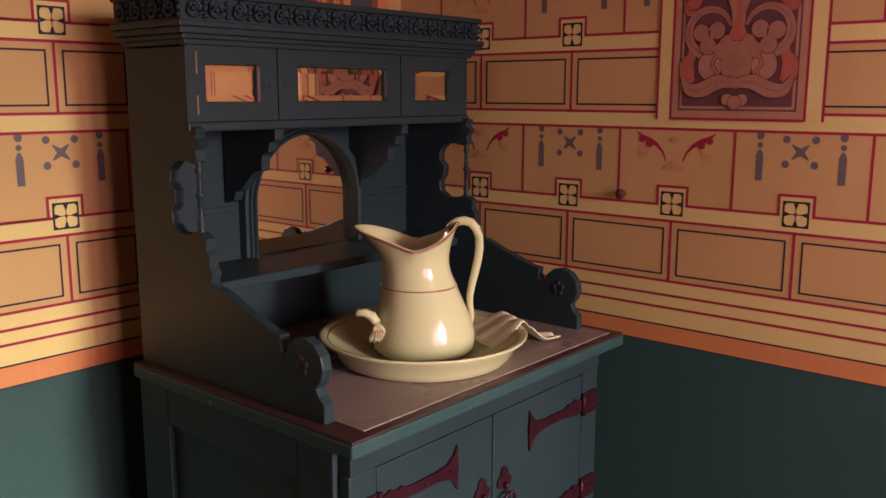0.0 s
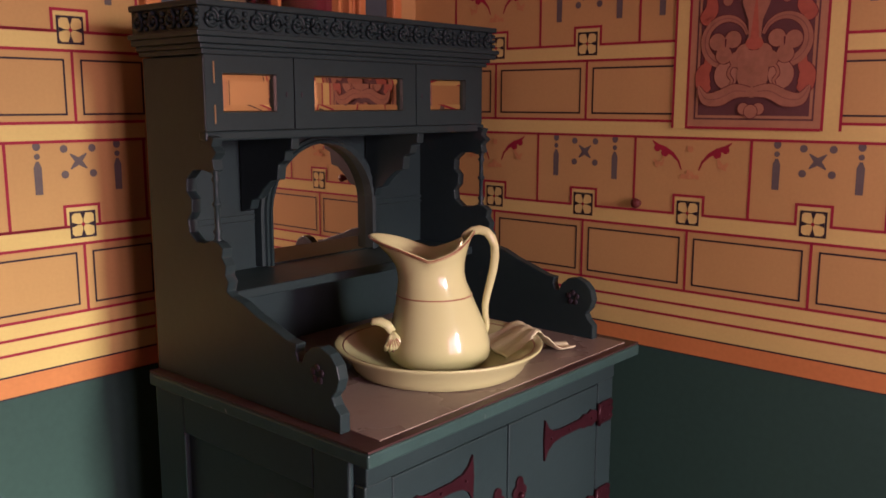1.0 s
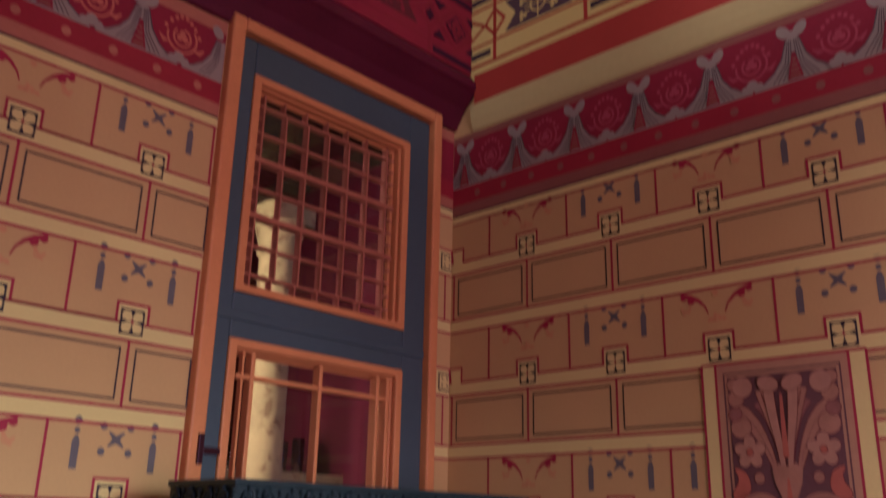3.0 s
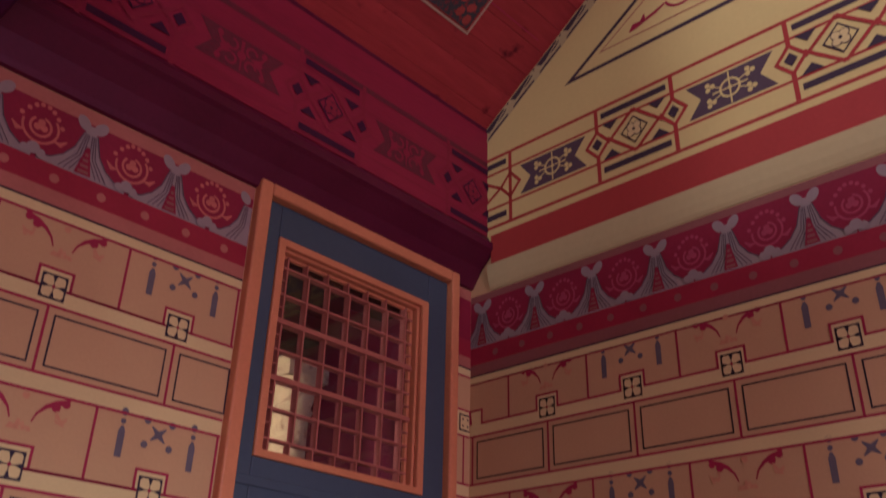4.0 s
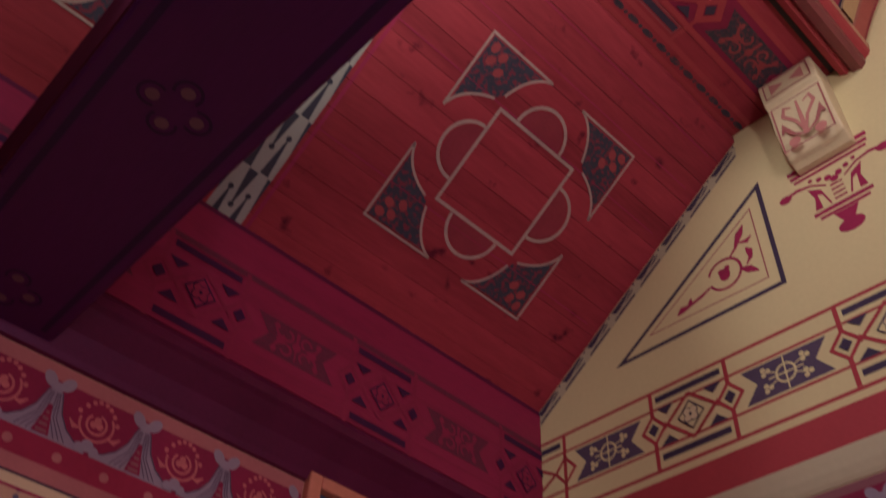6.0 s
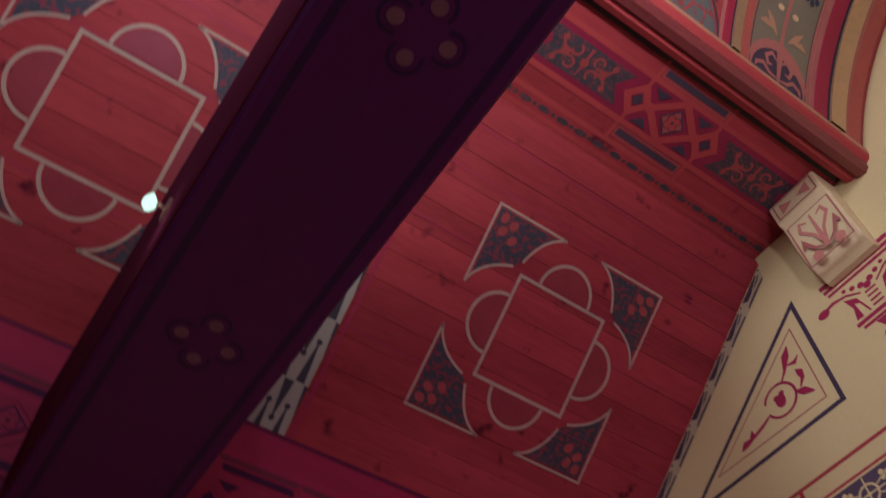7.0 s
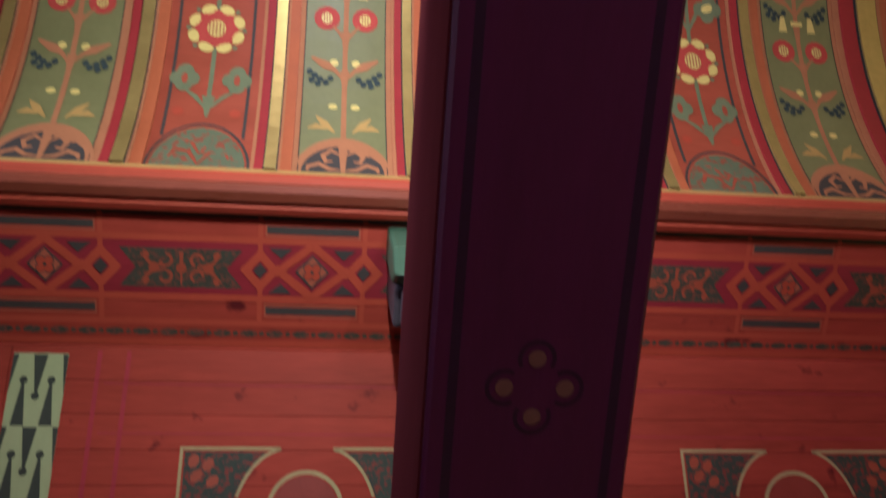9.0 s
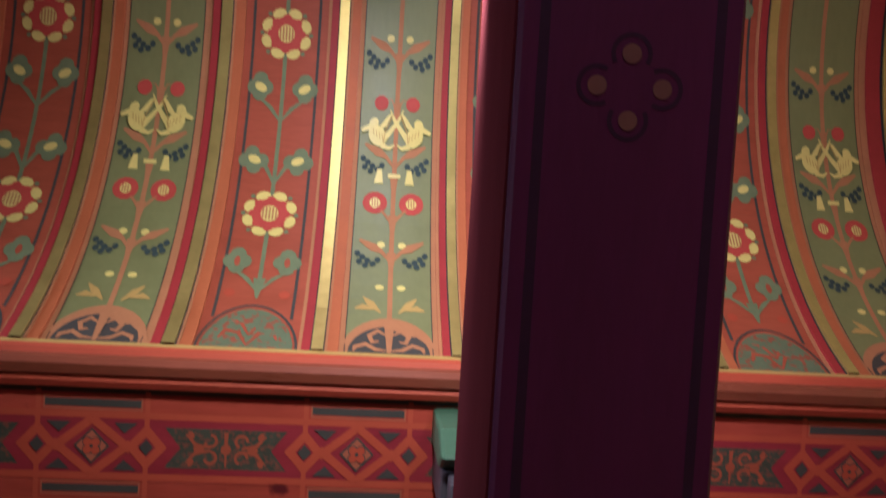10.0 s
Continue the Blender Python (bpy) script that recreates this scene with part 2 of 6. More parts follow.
# ---- mesh tools ----
class Mesh:
    """Collects faces of one part; material slots in the order given at the end."""

    def __init__(self):
        self.v, self.f, self.m, self.s = [], [], [], []

    def add(self, vs, fs, mi=0, smooth=False):
        o = len(self.v)
        self.v += [tuple(p) for p in vs]
        for q in fs:
            self.f.append([o + i for i in q])
            self.m.append(mi)
            self.s.append(smooth)
        return self

    def box(self, x0, x1, y0, y1, z0, z1, mi=0):
        vs = [(x, y, z) for z in (z0, z1) for y in (y0, y1) for x in (x0, x1)]
        return self.add(vs, [(0, 2, 3, 1), (4, 5, 7, 6), (0, 1, 5, 4), (2, 6, 7, 3), (0, 4, 6, 2), (1, 3, 7, 5)], mi)

    def prism(self, pts, to, d0, d1, mi=0):
        """A flat outline, pushed from depth d0 to d1; to(a, b, d) gives the place."""
        n = len(pts)
        vs = [to(a, b, d0) for a, b in pts] + [to(a, b, d1) for a, b in pts]
        fs = [list(range(n))[::-1], list(range(n, 2 * n))] + [(i, (i + 1) % n, n + (i + 1) % n, n + i) for i in range(n)]
        return self.add(vs, fs, mi)

    def window(self, x0, x1, z0, z1, a0, a1, b0, b1, y0, y1):
        """A flat frame in one piece: outer x0..z1, opening a0..b1, from y0 to y1."""
        vs = [(x, y, z) for y in (y0, y1) for x, z in ((x0, z0), (x1, z0), (x1, z1), (x0, z1), (a0, b0), (a1, b0), (a1, b1), (a0, b1))]
        fs = []
        for i in range(4):
            j = (i + 1) % 4
            fs += [(i, j, 4 + j, 4 + i), (8 + i, 8 + j, 12 + j, 12 + i), (i, j, 8 + j, 8 + i), (4 + i, 4 + j, 12 + j, 12 + i)]
        return self.add(vs, fs)

    def grid(self, rings, mi=0, closed=True, smooth=True):
        n = len(rings[0])
        vs = [p for r in rings for p in r]
        fs = []
        for i in range(len(rings) - 1):
            for j in range(n if closed else n - 1):
                k = (j + 1) % n
                fs.append((i * n + j, i * n + k, (i + 1) * n + k, (i + 1) * n + j))
        return self.add(vs, fs, mi, smooth)

    def lathe(self, prof, c, mi=0, seg=32):
        rings = [[(c[0] + r * math.cos(2 * math.pi * j / seg), c[1] + r * math.sin(2 * math.pi * j / seg), c[2] + z) for j in range(seg)] for r, z in prof]
        return self.grid(rings, mi)

    def tube(self, path, rad, mi=0, seg=10, flat=1.0):
        rings = []
        path = [Vector(p) for p in path]
        for i, p in enumerate(path):
            d = (path[min(i + 1, len(path) - 1)] - path[max(i - 1, 0)]).normalized()
            a = d.cross(Vector((0, 0, 1))) if abs(d.z) < 0.95 else d.cross(Vector((1, 0, 0)))
            a.normalize()
            b = d.cross(a)
            r = rad[i] if isinstance(rad, (list, tuple)) else rad
            rings.append([tuple(p + a * r * math.cos(2 * math.pi * j / seg) + b * r * flat * math.sin(2 * math.pi * j / seg)) for j in range(seg)])
        self.grid(rings, mi)
        n = len(rings)
        o = len(self.v) - n * seg
        for q in (list(range(seg))[::-1], list(range((n - 1) * seg, n * seg))):
            self.f.append([o + i for i in q])
            self.m.append(mi)
            self.s.append(True)
        return self

    def ball(self, c, rx, ry, rz, mi=0, seg=10):
        rings = [[(c[0] + rx * math.sin(a) * math.cos(2 * math.pi * j / seg), c[1] + ry * math.sin(a) * math.sin(2 * math.pi * j / seg), c[2] + rz * math.cos(a)) for j in range(seg)] for a in [math.pi * (k + 0.02) / 6.04 for k in range(7)]]
        return self.grid(rings, mi)

    def data(self, name, mats):
        me = bpy.data.meshes.new(name)
        me.from_pydata(self.v, [], self.f)
        for m in mats if isinstance(mats, (list, tuple)) else [mats]:
            me.materials.append(m)
        me.polygons.foreach_set("material_index", self.m)
        me.polygons.foreach_set("use_smooth", self.s)
        bm = bmesh.new()
        bm.from_mesh(me)
        bmesh.ops.recalc_face_normals(bm, faces=bm.faces)
        bm.to_mesh(me)
        bm.free()
        return me


def part(name, mesh, mats, parent=None, label="", bevel=0.0):
    """Links a Mesh as one object, under a thing or a part if one is given."""
    ob = new(name, mesh.data(name, mats) if isinstance(mesh, Mesh) else mesh)
    if parent:
        ob.parent = parent
    if label:
        ob["label"] = label
    if bevel:
        b = ob.modifiers.new("bevel", "BEVEL")
        b.width, b.segments, b.limit_method = bevel, 2, "ANGLE"
    return ob


class Paint:
    """Flat painted shapes on a surface: u, v across it, each layer a hair above the one under it."""

    def __init__(self, bend=None, lift=0.0005):
        self.v, self.f, self.m, self.mats, self.bend, self.lift = [], [], [], [], bend, lift

    def poly(self, pts, m, level=1):
        if m not in self.mats:
            self.mats.append(m)
        a = sum(p[0] * q[1] - q[0] * p[1] for p, q in zip(pts, pts[1:] + pts[:1]))
        pts = pts if a > 0 else pts[::-1]
        o = len(self.v)
        self.v += [(u, w, level * self.lift) for u, w in pts]
        self.f.append(list(range(o, o + len(pts))))
        self.m.append(self.mats.index(m))
        return self

    def rect(self, u0, u1, v0, v1, m, level=1):
        return self.poly([(u0, v0), (u1, v0), (u1, v1), (u0, v1)], m, level)

    def line(self, pts, w, m, level=1, closed=False):
        """A stroke with mitred corners; w is a width, or one for each point."""
        n = len(pts)
        ws = w if isinstance(w, (list, tuple)) else [w] * n
        left, right = [], []
        for i in range(n):
            p = Vector(pts[i])
            a = Vector(pts[(i - 1) % n]) if closed or i else None
            b = Vector(pts[(i + 1) % n]) if closed or i < n - 1 else None
            d1 = (p - a).normalized() if a is not None else None
            d2 = (b - p).normalized() if b is not None else None
            d1, d2 = d1 or d2, d2 or d1
            t = (d1 + d2)
            t = t.normalized() if t.length > 1e-6 else d1
            nr = Vector((-t.y, t.x))
            k = ws[i] / 2 / max(0.35, nr.dot(Vector((-d1.y, d1.x))))
            left.append(tuple(p + nr * k))
            right.append(tuple(p - nr * k))
        for i in range(n if closed else n - 1):
            j = (i + 1) % n
            self.poly([right[i], right[j], left[j], left[i]], m, level)
        return self

    def border(self, u0, u1, v0, v1, w, m, level=1):
        return self.line([(u0, v0), (u1, v0), (u1, v1), (u0, v1)], w, m, level, True)

    def disc(self, u, v, r, m, level=1, n=14, ry=None, turn=0.0):
        ry = ry or r
        c, s = math.cos(turn), math.sin(turn)
        pts = [(r * math.cos(2 * math.pi * i / n), ry * math.sin(2 * math.pi * i / n)) for i in range(n)]
        return self.poly([(u + a * c - b * s, v + a * s + b * c) for a, b in pts], m, level)

    def ring(self, u, v, r, w, m, level=1, a0=0, a1=360, n=18):
        if a1 - a0 >= 360:
            return self.line([(u + r * math.cos(2 * math.pi * i / n), v + r * math.sin(2 * math.pi * i / n)) for i in range(n)], w, m, level, True)
        return self.line([(u + r * math.cos(radians(a0 + (a1 - a0) * i / n)), v + r * math.sin(radians(a0 + (a1 - a0) * i / n))) for i in range(n + 1)], w, m, level)

    def data(self, name):
        me = bpy.data.meshes.new(name)
        vs = [self.bend(*p) for p in self.v] if self.bend else self.v
        me.from_pydata(vs, [], self.f)
        for m in self.mats:
            me.materials.append(m)
        me.polygons.foreach_set("material_index", self.m)
        return me


def plane(o, u, v):
    """The pose of a painted surface with its origin, and its two directions."""
    u, v = Vector(u).normalized(), Vector(v).normalized()
    n = u.cross(v)
    m = Matrix((u, v, n)).transposed().to_4x4()
    m.translation = Vector(o)
    return m


def painted(name, p, m, parent, u=0.0, v=0.0):
    """Links paint (a Paint or its mesh) on the surface m, moved by u, v."""
    ob = new(name, p.data(name) if isinstance(p, Paint) else p)
    ob.parent = parent
    ob.matrix_basis = m @ Matrix.Translation((u, v, 0))
    return ob


def thing(name, label, category, at=(0, 0, 0), group="", kind=""):
    e = new(name)
    e.empty_display_size = 0.1
    e.location = at
    return tagged(e, label, category, group, kind)


S_K = 0.745  # rise of the sloping ceiling
S_L = math.hypot(1, S_K)
NORTH = plane((0, 0, 0), (1, 0, 0), (0, 0, 1))
EAST = plane((0, 0, 0), (0, -1, 0), (0, 0, 1))
GABLE = plane((-0.0016, 0, 0), (0, -1, 0), (0, 0, 1))
SLOPE = plane((0, 0, 3.31), (1, 0, 0), (0, -1, S_K))
SOFFIT = plane((0, 0, 4.12), (1, 0, 0), (0, -1, 0))

# ---- the large structure ----
XW, YS, TOP = -4.4, -5.5, 5.1
floor_mesh = Mesh()
for i in range(30):
    floor_mesh.box(XW, 0, YS + i * 0.1834, YS + (i + 1) * 0.1834 - 0.003, -0.05, 0 if i % 3 else -0.0015)
floor_ob = tagged(part("floor", floor_mesh, FLOORWOOD), "brown wooden floor boards of the room", "floor", kind="structure")
ground = tagged(part("ground", Mesh().box(-3000, 3000, -3000, 3000, -0.4, -0.2), DADO), "dark green ground outside the windows", "ground", kind="structure")

wn_mesh = Mesh().box(XW - 0.2, -0.893, 0, 0.2, -0.05, TOP).box(-0.08, 0.2, 0, 0.2, -0.05, TOP).box(-0.893, -0.08, 0, 0.2, 2.75, TOP)
wall_north = tagged(part("wall_north", wn_mesh, BUFF), "buff painted wall with red stencilled block pattern and glazed door", "wall", kind="structure")
wall_east = tagged(part("wall_east", Mesh().box(0, 0.2, YS - 0.2, 0, -0.05, TOP), [BUFF]), "buff stencilled wall with cream gable above", "wall", kind="structure")
ww = Mesh().box(XW - 0.2, XW, YS, -3.35, -0.05, TOP).box(XW - 0.2, XW, -1.3, 0, -0.05, TOP).box(XW - 0.2, XW, -1.9, -1.7, -0.05, TOP).box(XW - 0.2, XW, -3.35, -2.9, -0.05, TOP).box(XW - 0.2, XW, -2.9, -1.9, -0.05, 3.8).box(XW - 0.2, XW, -2.9, -1.9, 4.5, TOP)
ww.box(XW - 0.2, XW, -1.7, -1.3, -0.05, 1.15).box(XW - 0.2, XW, -1.7, -1.3, 2.65, TOP)
wall_west = tagged(part("wall_west", ww, BUFF), "buff painted wall with a window", "wall", kind="structure")
ws = Mesh().box(XW - 0.2, -2.8, YS - 0.2, YS, -0.05, TOP).box(-0.5, 0.2, YS - 0.2, YS, -0.05, TOP).box(-2.8, -0.5, YS - 0.2, YS, -0.05, 0.5).box(-2.8, -0.5, YS - 0.2, YS, 2.3, TOP)
for x in (-1.95, -1.1):
    ws.box(x - 0.25, x + 0.0, YS - 0.2, YS, 0.5, 2.3)
wall_south = tagged(part("wall_south", ws, BUFF), "buff painted wall with a window", "wall", kind="structure")

# ceiling: sloping boards, flat soffits and the barrel vault, north half and its mirror on the south
YC, ZC, RV = -2.75, 3.55, 1.34
A0 = math.atan2(4.146 - ZC, -1.55 - YC)


def vault(x, s, n):
    """A place on the vault: x along the room, s up the curve from the north springing, n under the surface."""
    a = A0 + s / RV
    return (x, YC + (RV - n) * math.cos(a), ZC + (RV - n) * math.sin(a))


ceil = Mesh()
nb = 13
y0s, y1s = -0.03, -1.04
for side in (0, 1):
    for i in range(nb):
        ya, yb = y0s + (y1s - y0s) * i / nb, y0s + (y1s - y0s) * (i + 1) / nb + 0.0022
        xs = [XW, -2.96, -1.5, 0.0]
        for xa, xb in zip(xs, xs[1:]):
            q = []
            for dz in (0, 0.03):
                for x in (xa + 0.001, xb - 0.001):
                    for y in (ya, yb):
                        yy = y if not side else 2 * YC - y
                        q.append((x, yy, 3.31 - S_K * y + dz + 0.001 * ((i * 7) % 3)))
            ceil.add(q, [(0, 1, 3, 2), (4, 6, 7, 5), (0, 4, 5, 1), (2, 3, 7, 6), (0, 2, 6, 4), (1, 5, 7, 3)], 0)
    for k, (ya, yb) in enumerate(((-1.035, -1.17), (-1.172, -1.30), (-1.302, -1.44))):
        a, b = (ya, yb) if not side else (2 * YC - ya, 2 * YC - yb)
        ceil.box(XW, 0, min(a, b), max(a, b), 4.12, 4.16, 0)
arcs = 40
smax = RV * (math.pi - 2 * A0)
ceil.grid([[vault(x, smax * i / arcs, 0) for x in (XW, 0.0)] for i in range(arcs + 1)], 2, closed=False)
ceil.box(XW - 0.2, 0.2, YS - 0.2, 0.2, TOP, TOP + 0.1, 1)
ceiling = tagged(part("ceiling", ceil, [PLANK, DARKRED, RUSSET]), "red stained board ceiling sloping up to a painted vault", "ceiling", kind="structure")

# cornice and painted fascia at the foot of the north slope, and the moulded rail under the vault
prof = [(0.0, 2.726), (-0.012, 2.73), (-0.02, 2.745), (-0.05, 2.79), (-0.095, 2.835), (-0.108, 2.845), (-0.108, 2.87), (-0.085, 2.885), (-0.078, 2.905), (-0.07, 2.91), (-0.07, 3.375), (0.0, 3.375)]
corn = Mesh().prism([(y, z) for y, z in prof], lambda a, b, d: (d, a, b), XW, -0.001)
cornice = tagged(part("cornice", corn, MAROON), "dark maroon moulded wooden cornice with painted band", "cornice", kind="structure")
fasc = Mesh().box(XW, -0.002, -0.074, -0.069, 2.912, 3.34)
part("fascia_board", fasc, DARKRED, cornice, "dark red board with painted band")
sp = Mesh().prism([(2 * YC - y, z) for y, z in prof], lambda a, b, d: (d, a, b), XW, -0.001)
tagged(part("cornice", sp, MAROON), "dark maroon moulded wooden cornice", "cornice", kind="structure")
ep = [(0.0, 2.702), (-0.004, 2.704), (-0.01, 2.714), (-0.018, 2.738), (-0.022, 2.77), (-0.022, 2.789), (0.0, 2.793)]
cv = Mesh().prism(ep, lambda a, b, d: (a, d, b), -0.09, YS)
cove = tagged(part("cove_moulding", cv, COVE), "pale plaster cove moulding with scarlet band over it", "moulding", kind="structure")
part("scarlet_band", Mesh().box(-0.014, -0.001, YS, -0.1, 2.794, 2.9), BANDRED, cove, "scarlet painted flat band")
rail_prof = [(-1.44, 4.12), (-1.445, 4.085), (-1.465, 4.072), (-1.478, 4.078), (-1.487, 4.062), (-1.515, 4.055), (-1.532, 4.07), (-1.537, 4.09), (-1.552, 4.1), (-1.56, 4.115), (-1.565, 4.14), (-1.55, 4.16), (-1.44, 4.16)]
cols = [0, 1, 1, 2, 2, 2, 2, 1, 1, 3, 3, 0, 0]
for side in (0, 1):
    r = Mesh()
    pr = [(y if not side else 2 * YC - y, z) for y, z in rail_prof]
    for i in range(len(pr)):
        a, b = pr[i], pr[(i + 1) % len(pr)]
        r.add([(XW, *a), (-0.001, *a), (-0.001, *b), (XW, *b)], [(0, 1, 2, 3)], cols[i])
    tagged(part("vault_rail", r, [BLACK, BANDRED, RAILBROWN, OCHRE]), "red and ochre moulded rail at the foot of the vault", "moulding", kind="structure")

# ---- tie beam, posts, capitals ----
beam = thing("tie_beam", "dark maroon painted timber tie beam with quatrefoils underneath", "beam", (-1.797, -0.05, 2.75))
bm_ = Mesh().prism([(-0.146, 0), (0.146, 0), (0.1525, 0.007), (0.1525, 0.40), (0.14, 0.41), (-0.14, 0.41), (-0.1525, 0.40), (-0.1525, 0.007)], lambda a, b, d: (a, d, b), 0.04, -5.39)
part("timber", bm_, BEAM, beam)
part("side_board", Mesh().box(-0.1565, -0.1515, -5.39, 0.04, 0.012, 0.395), BEAMSIDE, beam, "red brown painted beam side")
bp = Paint()
for u in (-0.118, 0.118):
    bp.rect(u - 0.007, u + 0.007, 0.0, 5.38, BEAMLINE, 1)
o = painted("black_lines", bp, plane((0, 0, 0), (1, 0, 0), (0, -1, 0)), beam)
qp = Paint()
for k in range(4):
    a = radians(45 + 90 * k) + radians(45)
    cu, cv_ = 0.044 * math.cos(a), 0.044 * math.sin(a)
    qp.ring(cu, cv_, 0.025, 0.006, BEAMLINE, 1, math.degrees(a) - 120, math.degrees(a) + 120, 14)
    qp.disc(cu, cv_, 0.013, DOT, 2, 16)
qd = qp.data("quatrefoil")
for v in (0.14, 0.815, 1.495, 2.173, 2.85, 3.53, 4.2, 4.88):
    painted("quatrefoil", qd, plane((0, 0.05, 0), (1, 0, 0), (0, -1, 0)), beam, 0, v)
post = thing("roof_post", "dark timber post with green painted capital on the beam", "post", (-1.797, -1.305, 3.16))
part("shaft", Mesh().box(-0.075, 0.075, -0.075, 0.075, 0, 0.56), BEAM, post, bevel=0.008)
# north half of the capital: its shade is put into a violet colour
cap = Mesh()
for z0, z1, h in ((0.55, 0.585, 0.085), (0.585, 0.68, 0.095), (0.68, 0.955, 0.112)):
    cap.box(-h, h, -0.01, h * 0.93, z0, z1)
part("capital_shaded_half", cap, mat("shaded_capital_violet", (0.06, 0.045, 0.06), 0.5, 0.2, 12), post, "north half of the capital, coloured dark violet for its shade", 0.012)
cap = Mesh().prism([(-0.012, 0.955), (-0.115, 0.955), (-0.115, 0.72), (-0.06, 0.62), (-0.012, 0.7)], lambda a, b, d: (d, a, b), -0.12, 0.12)
part("capital", cap, GREENCAP, post, "green painted wooden capital", 0.012)

corbel = thing("wall_corbel", "white painted stone corbel with red leaf panel on the gable", "corbel", (0, -1.31, 3.7))
cp = [(0, 0.0), (-0.03, 0.002), (-0.075, 0.03), (-0.098, 0.08), (-0.11, 0.15), (-0.112, 0.27), (-0.114, 0.285), (-0.132, 0.3), (-0.136, 0.415), (0, 0.415)]
cpm = Mesh().prism([(a * 0.9, 0.415 - (0.415 - b) * 0.87) for a, b in cp], lambda a, b, d: (a, d, b), 0.098, -0.098)
part("block", cpm, mat("white_corbel_paint", (0.68, 0.6, 0.13), 0.65, 0.1, 8), corbel, bevel=0.006)
cpp = Paint()
cpp.border(-0.085, 0.085, 0.03, 0.25, 0.006, STEM, 1)
for sg in (-1, 1):
    cpp.line([(0, 0.07), (sg * 0.02, 0.14), (sg * 0.055, 0.19), (sg * 0.045, 0.225), (sg * 0.02, 0.21)], [0.006, 0.012, 0.014, 0.01, 0.006], PALEORANGE, 1)
    cpp.line([(0, 0.06), (sg * 0.04, 0.09), (sg * 0.065, 0.14), (sg * 0.075, 0.11)], [0.006, 0.012, 0.016, 0.006], STEM, 1)
    cpp.disc(sg * 0.045, 0.055, 0.02, PALEORANGE, 1)
cpp.line([(0, 0.06), (0, 0.23)], [0.02, 0.008], PALEORANGE, 2)
painted("leaf_panel", cpp, plane((-0.1013, 0, 0.045), (0, -1, 0), (0, 0, 1)), corbel)
cp2 = Paint()
cp2.border(-0.08, 0.08, 0.325, 0.40, 0.005, STEM, 1)
cp2.poly([(-0.06, 0.335), (-0.01, 0.362), (-0.06, 0.39)], PALEORANGE, 1).poly([(0.06, 0.335), (0.01, 0.362), (0.06, 0.39)], PALEORANGE, 1)
painted("cross_panel", cp2, plane((-0.1229, 0, 0.004), (0, -1, 0), (0, 0, 1)), corbel)

# bulbs on the sides of the beam; the south pair is added to carry the fill spots
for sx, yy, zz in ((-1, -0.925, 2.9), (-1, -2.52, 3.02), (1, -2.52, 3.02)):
    lamp = thing("seen_and_added_beam_lamp", "small lit candle bulb on the side of the beam, south pair added", "lamp", (-1.797 + sx * 0.16, yy, zz), "bulbs along the beam")
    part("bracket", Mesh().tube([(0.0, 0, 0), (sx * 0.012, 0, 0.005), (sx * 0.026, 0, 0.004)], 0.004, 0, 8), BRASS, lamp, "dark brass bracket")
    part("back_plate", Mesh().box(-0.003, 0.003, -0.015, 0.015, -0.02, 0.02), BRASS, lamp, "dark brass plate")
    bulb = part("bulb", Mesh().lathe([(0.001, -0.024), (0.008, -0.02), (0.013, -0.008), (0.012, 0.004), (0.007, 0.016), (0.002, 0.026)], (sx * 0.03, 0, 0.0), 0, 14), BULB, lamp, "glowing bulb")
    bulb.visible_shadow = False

# pendant added out of view, hanging from the crown of the vault
pendant = thing("added_pendant_lamp", "small lit glass globe pendant added out of view under the vault", "lamp", (-2.14, -2.92, 4.2))
part("rod", Mesh().tube([(0, 0, 0.05), (0, 0, 0.67)], 0.005, 0, 8), BRASS, pendant, "thin brass rod")
part("gallery", Mesh().lathe([(0.005, 0.075), (0.03, 0.07), (0.034, 0.05), (0.03, 0.046), (0.001, 0.046)], (0, 0, 0), 0, 16), BRASS, pendant, "brass gallery")
globe = part("globe", Mesh().ball((0, 0, 0), 0.05, 0.05, 0.05, 0, 16), BULB, pendant, "glowing glass globe")
globe.visible_shadow = False

# ---- glazed door in the north wall ----
door = thing("door_1", "tall blue painted door with orange leaded glazing", "door", (-0.47, 0.02, 0), kind="structure")


def D(x0, x1, z0, z1, y0, y1, mesh=None):
    return (mesh or Mesh()).box(x0 + 0.47, x1 + 0.47, y0 - 0.02, y1 - 0.02, z0, z1)


part("left_stile", D(-0.85, -0.80, 0, 2.712, -0.004, 0.045), DOORBLUE, door, bevel=0.004)
part("right_stile", D(-0.21, -0.122, 0, 2.712, -0.004, 0.045), DOORBLUE, door, bevel=0.004)
part("top_rail", D(-0.80, -0.21, 2.612, 2.712, -0.004, 0.045), DOORBLUE, door, bevel=0.004)
part("lock_rail", D(-0.80, -0.21, 1.89, 2.008, -0.004, 0.045), DOORBLUE, door, bevel=0.004)
part("rail_moulding", D(-0.848, -0.124, 1.935, 1.96, -0.009, -0.003), DOORBLUE, door, bevel=0.003)
part("bottom_panel", D(-0.80, -0.21, 0, 1.32, -0.004, 0.04), DOORBLUE, door)
for x0, x1, z0, z1 in ((-0.893, -0.852, 0.0, 2.752), (-0.12, -0.085, 0.0, 2.752), (-0.852, -0.12, 2.715, 2.752)):
    part("architrave", D(x0, x1, z0, z1, -0.028, 0.06), ORANGE, door, "orange painted architrave", 0.006)
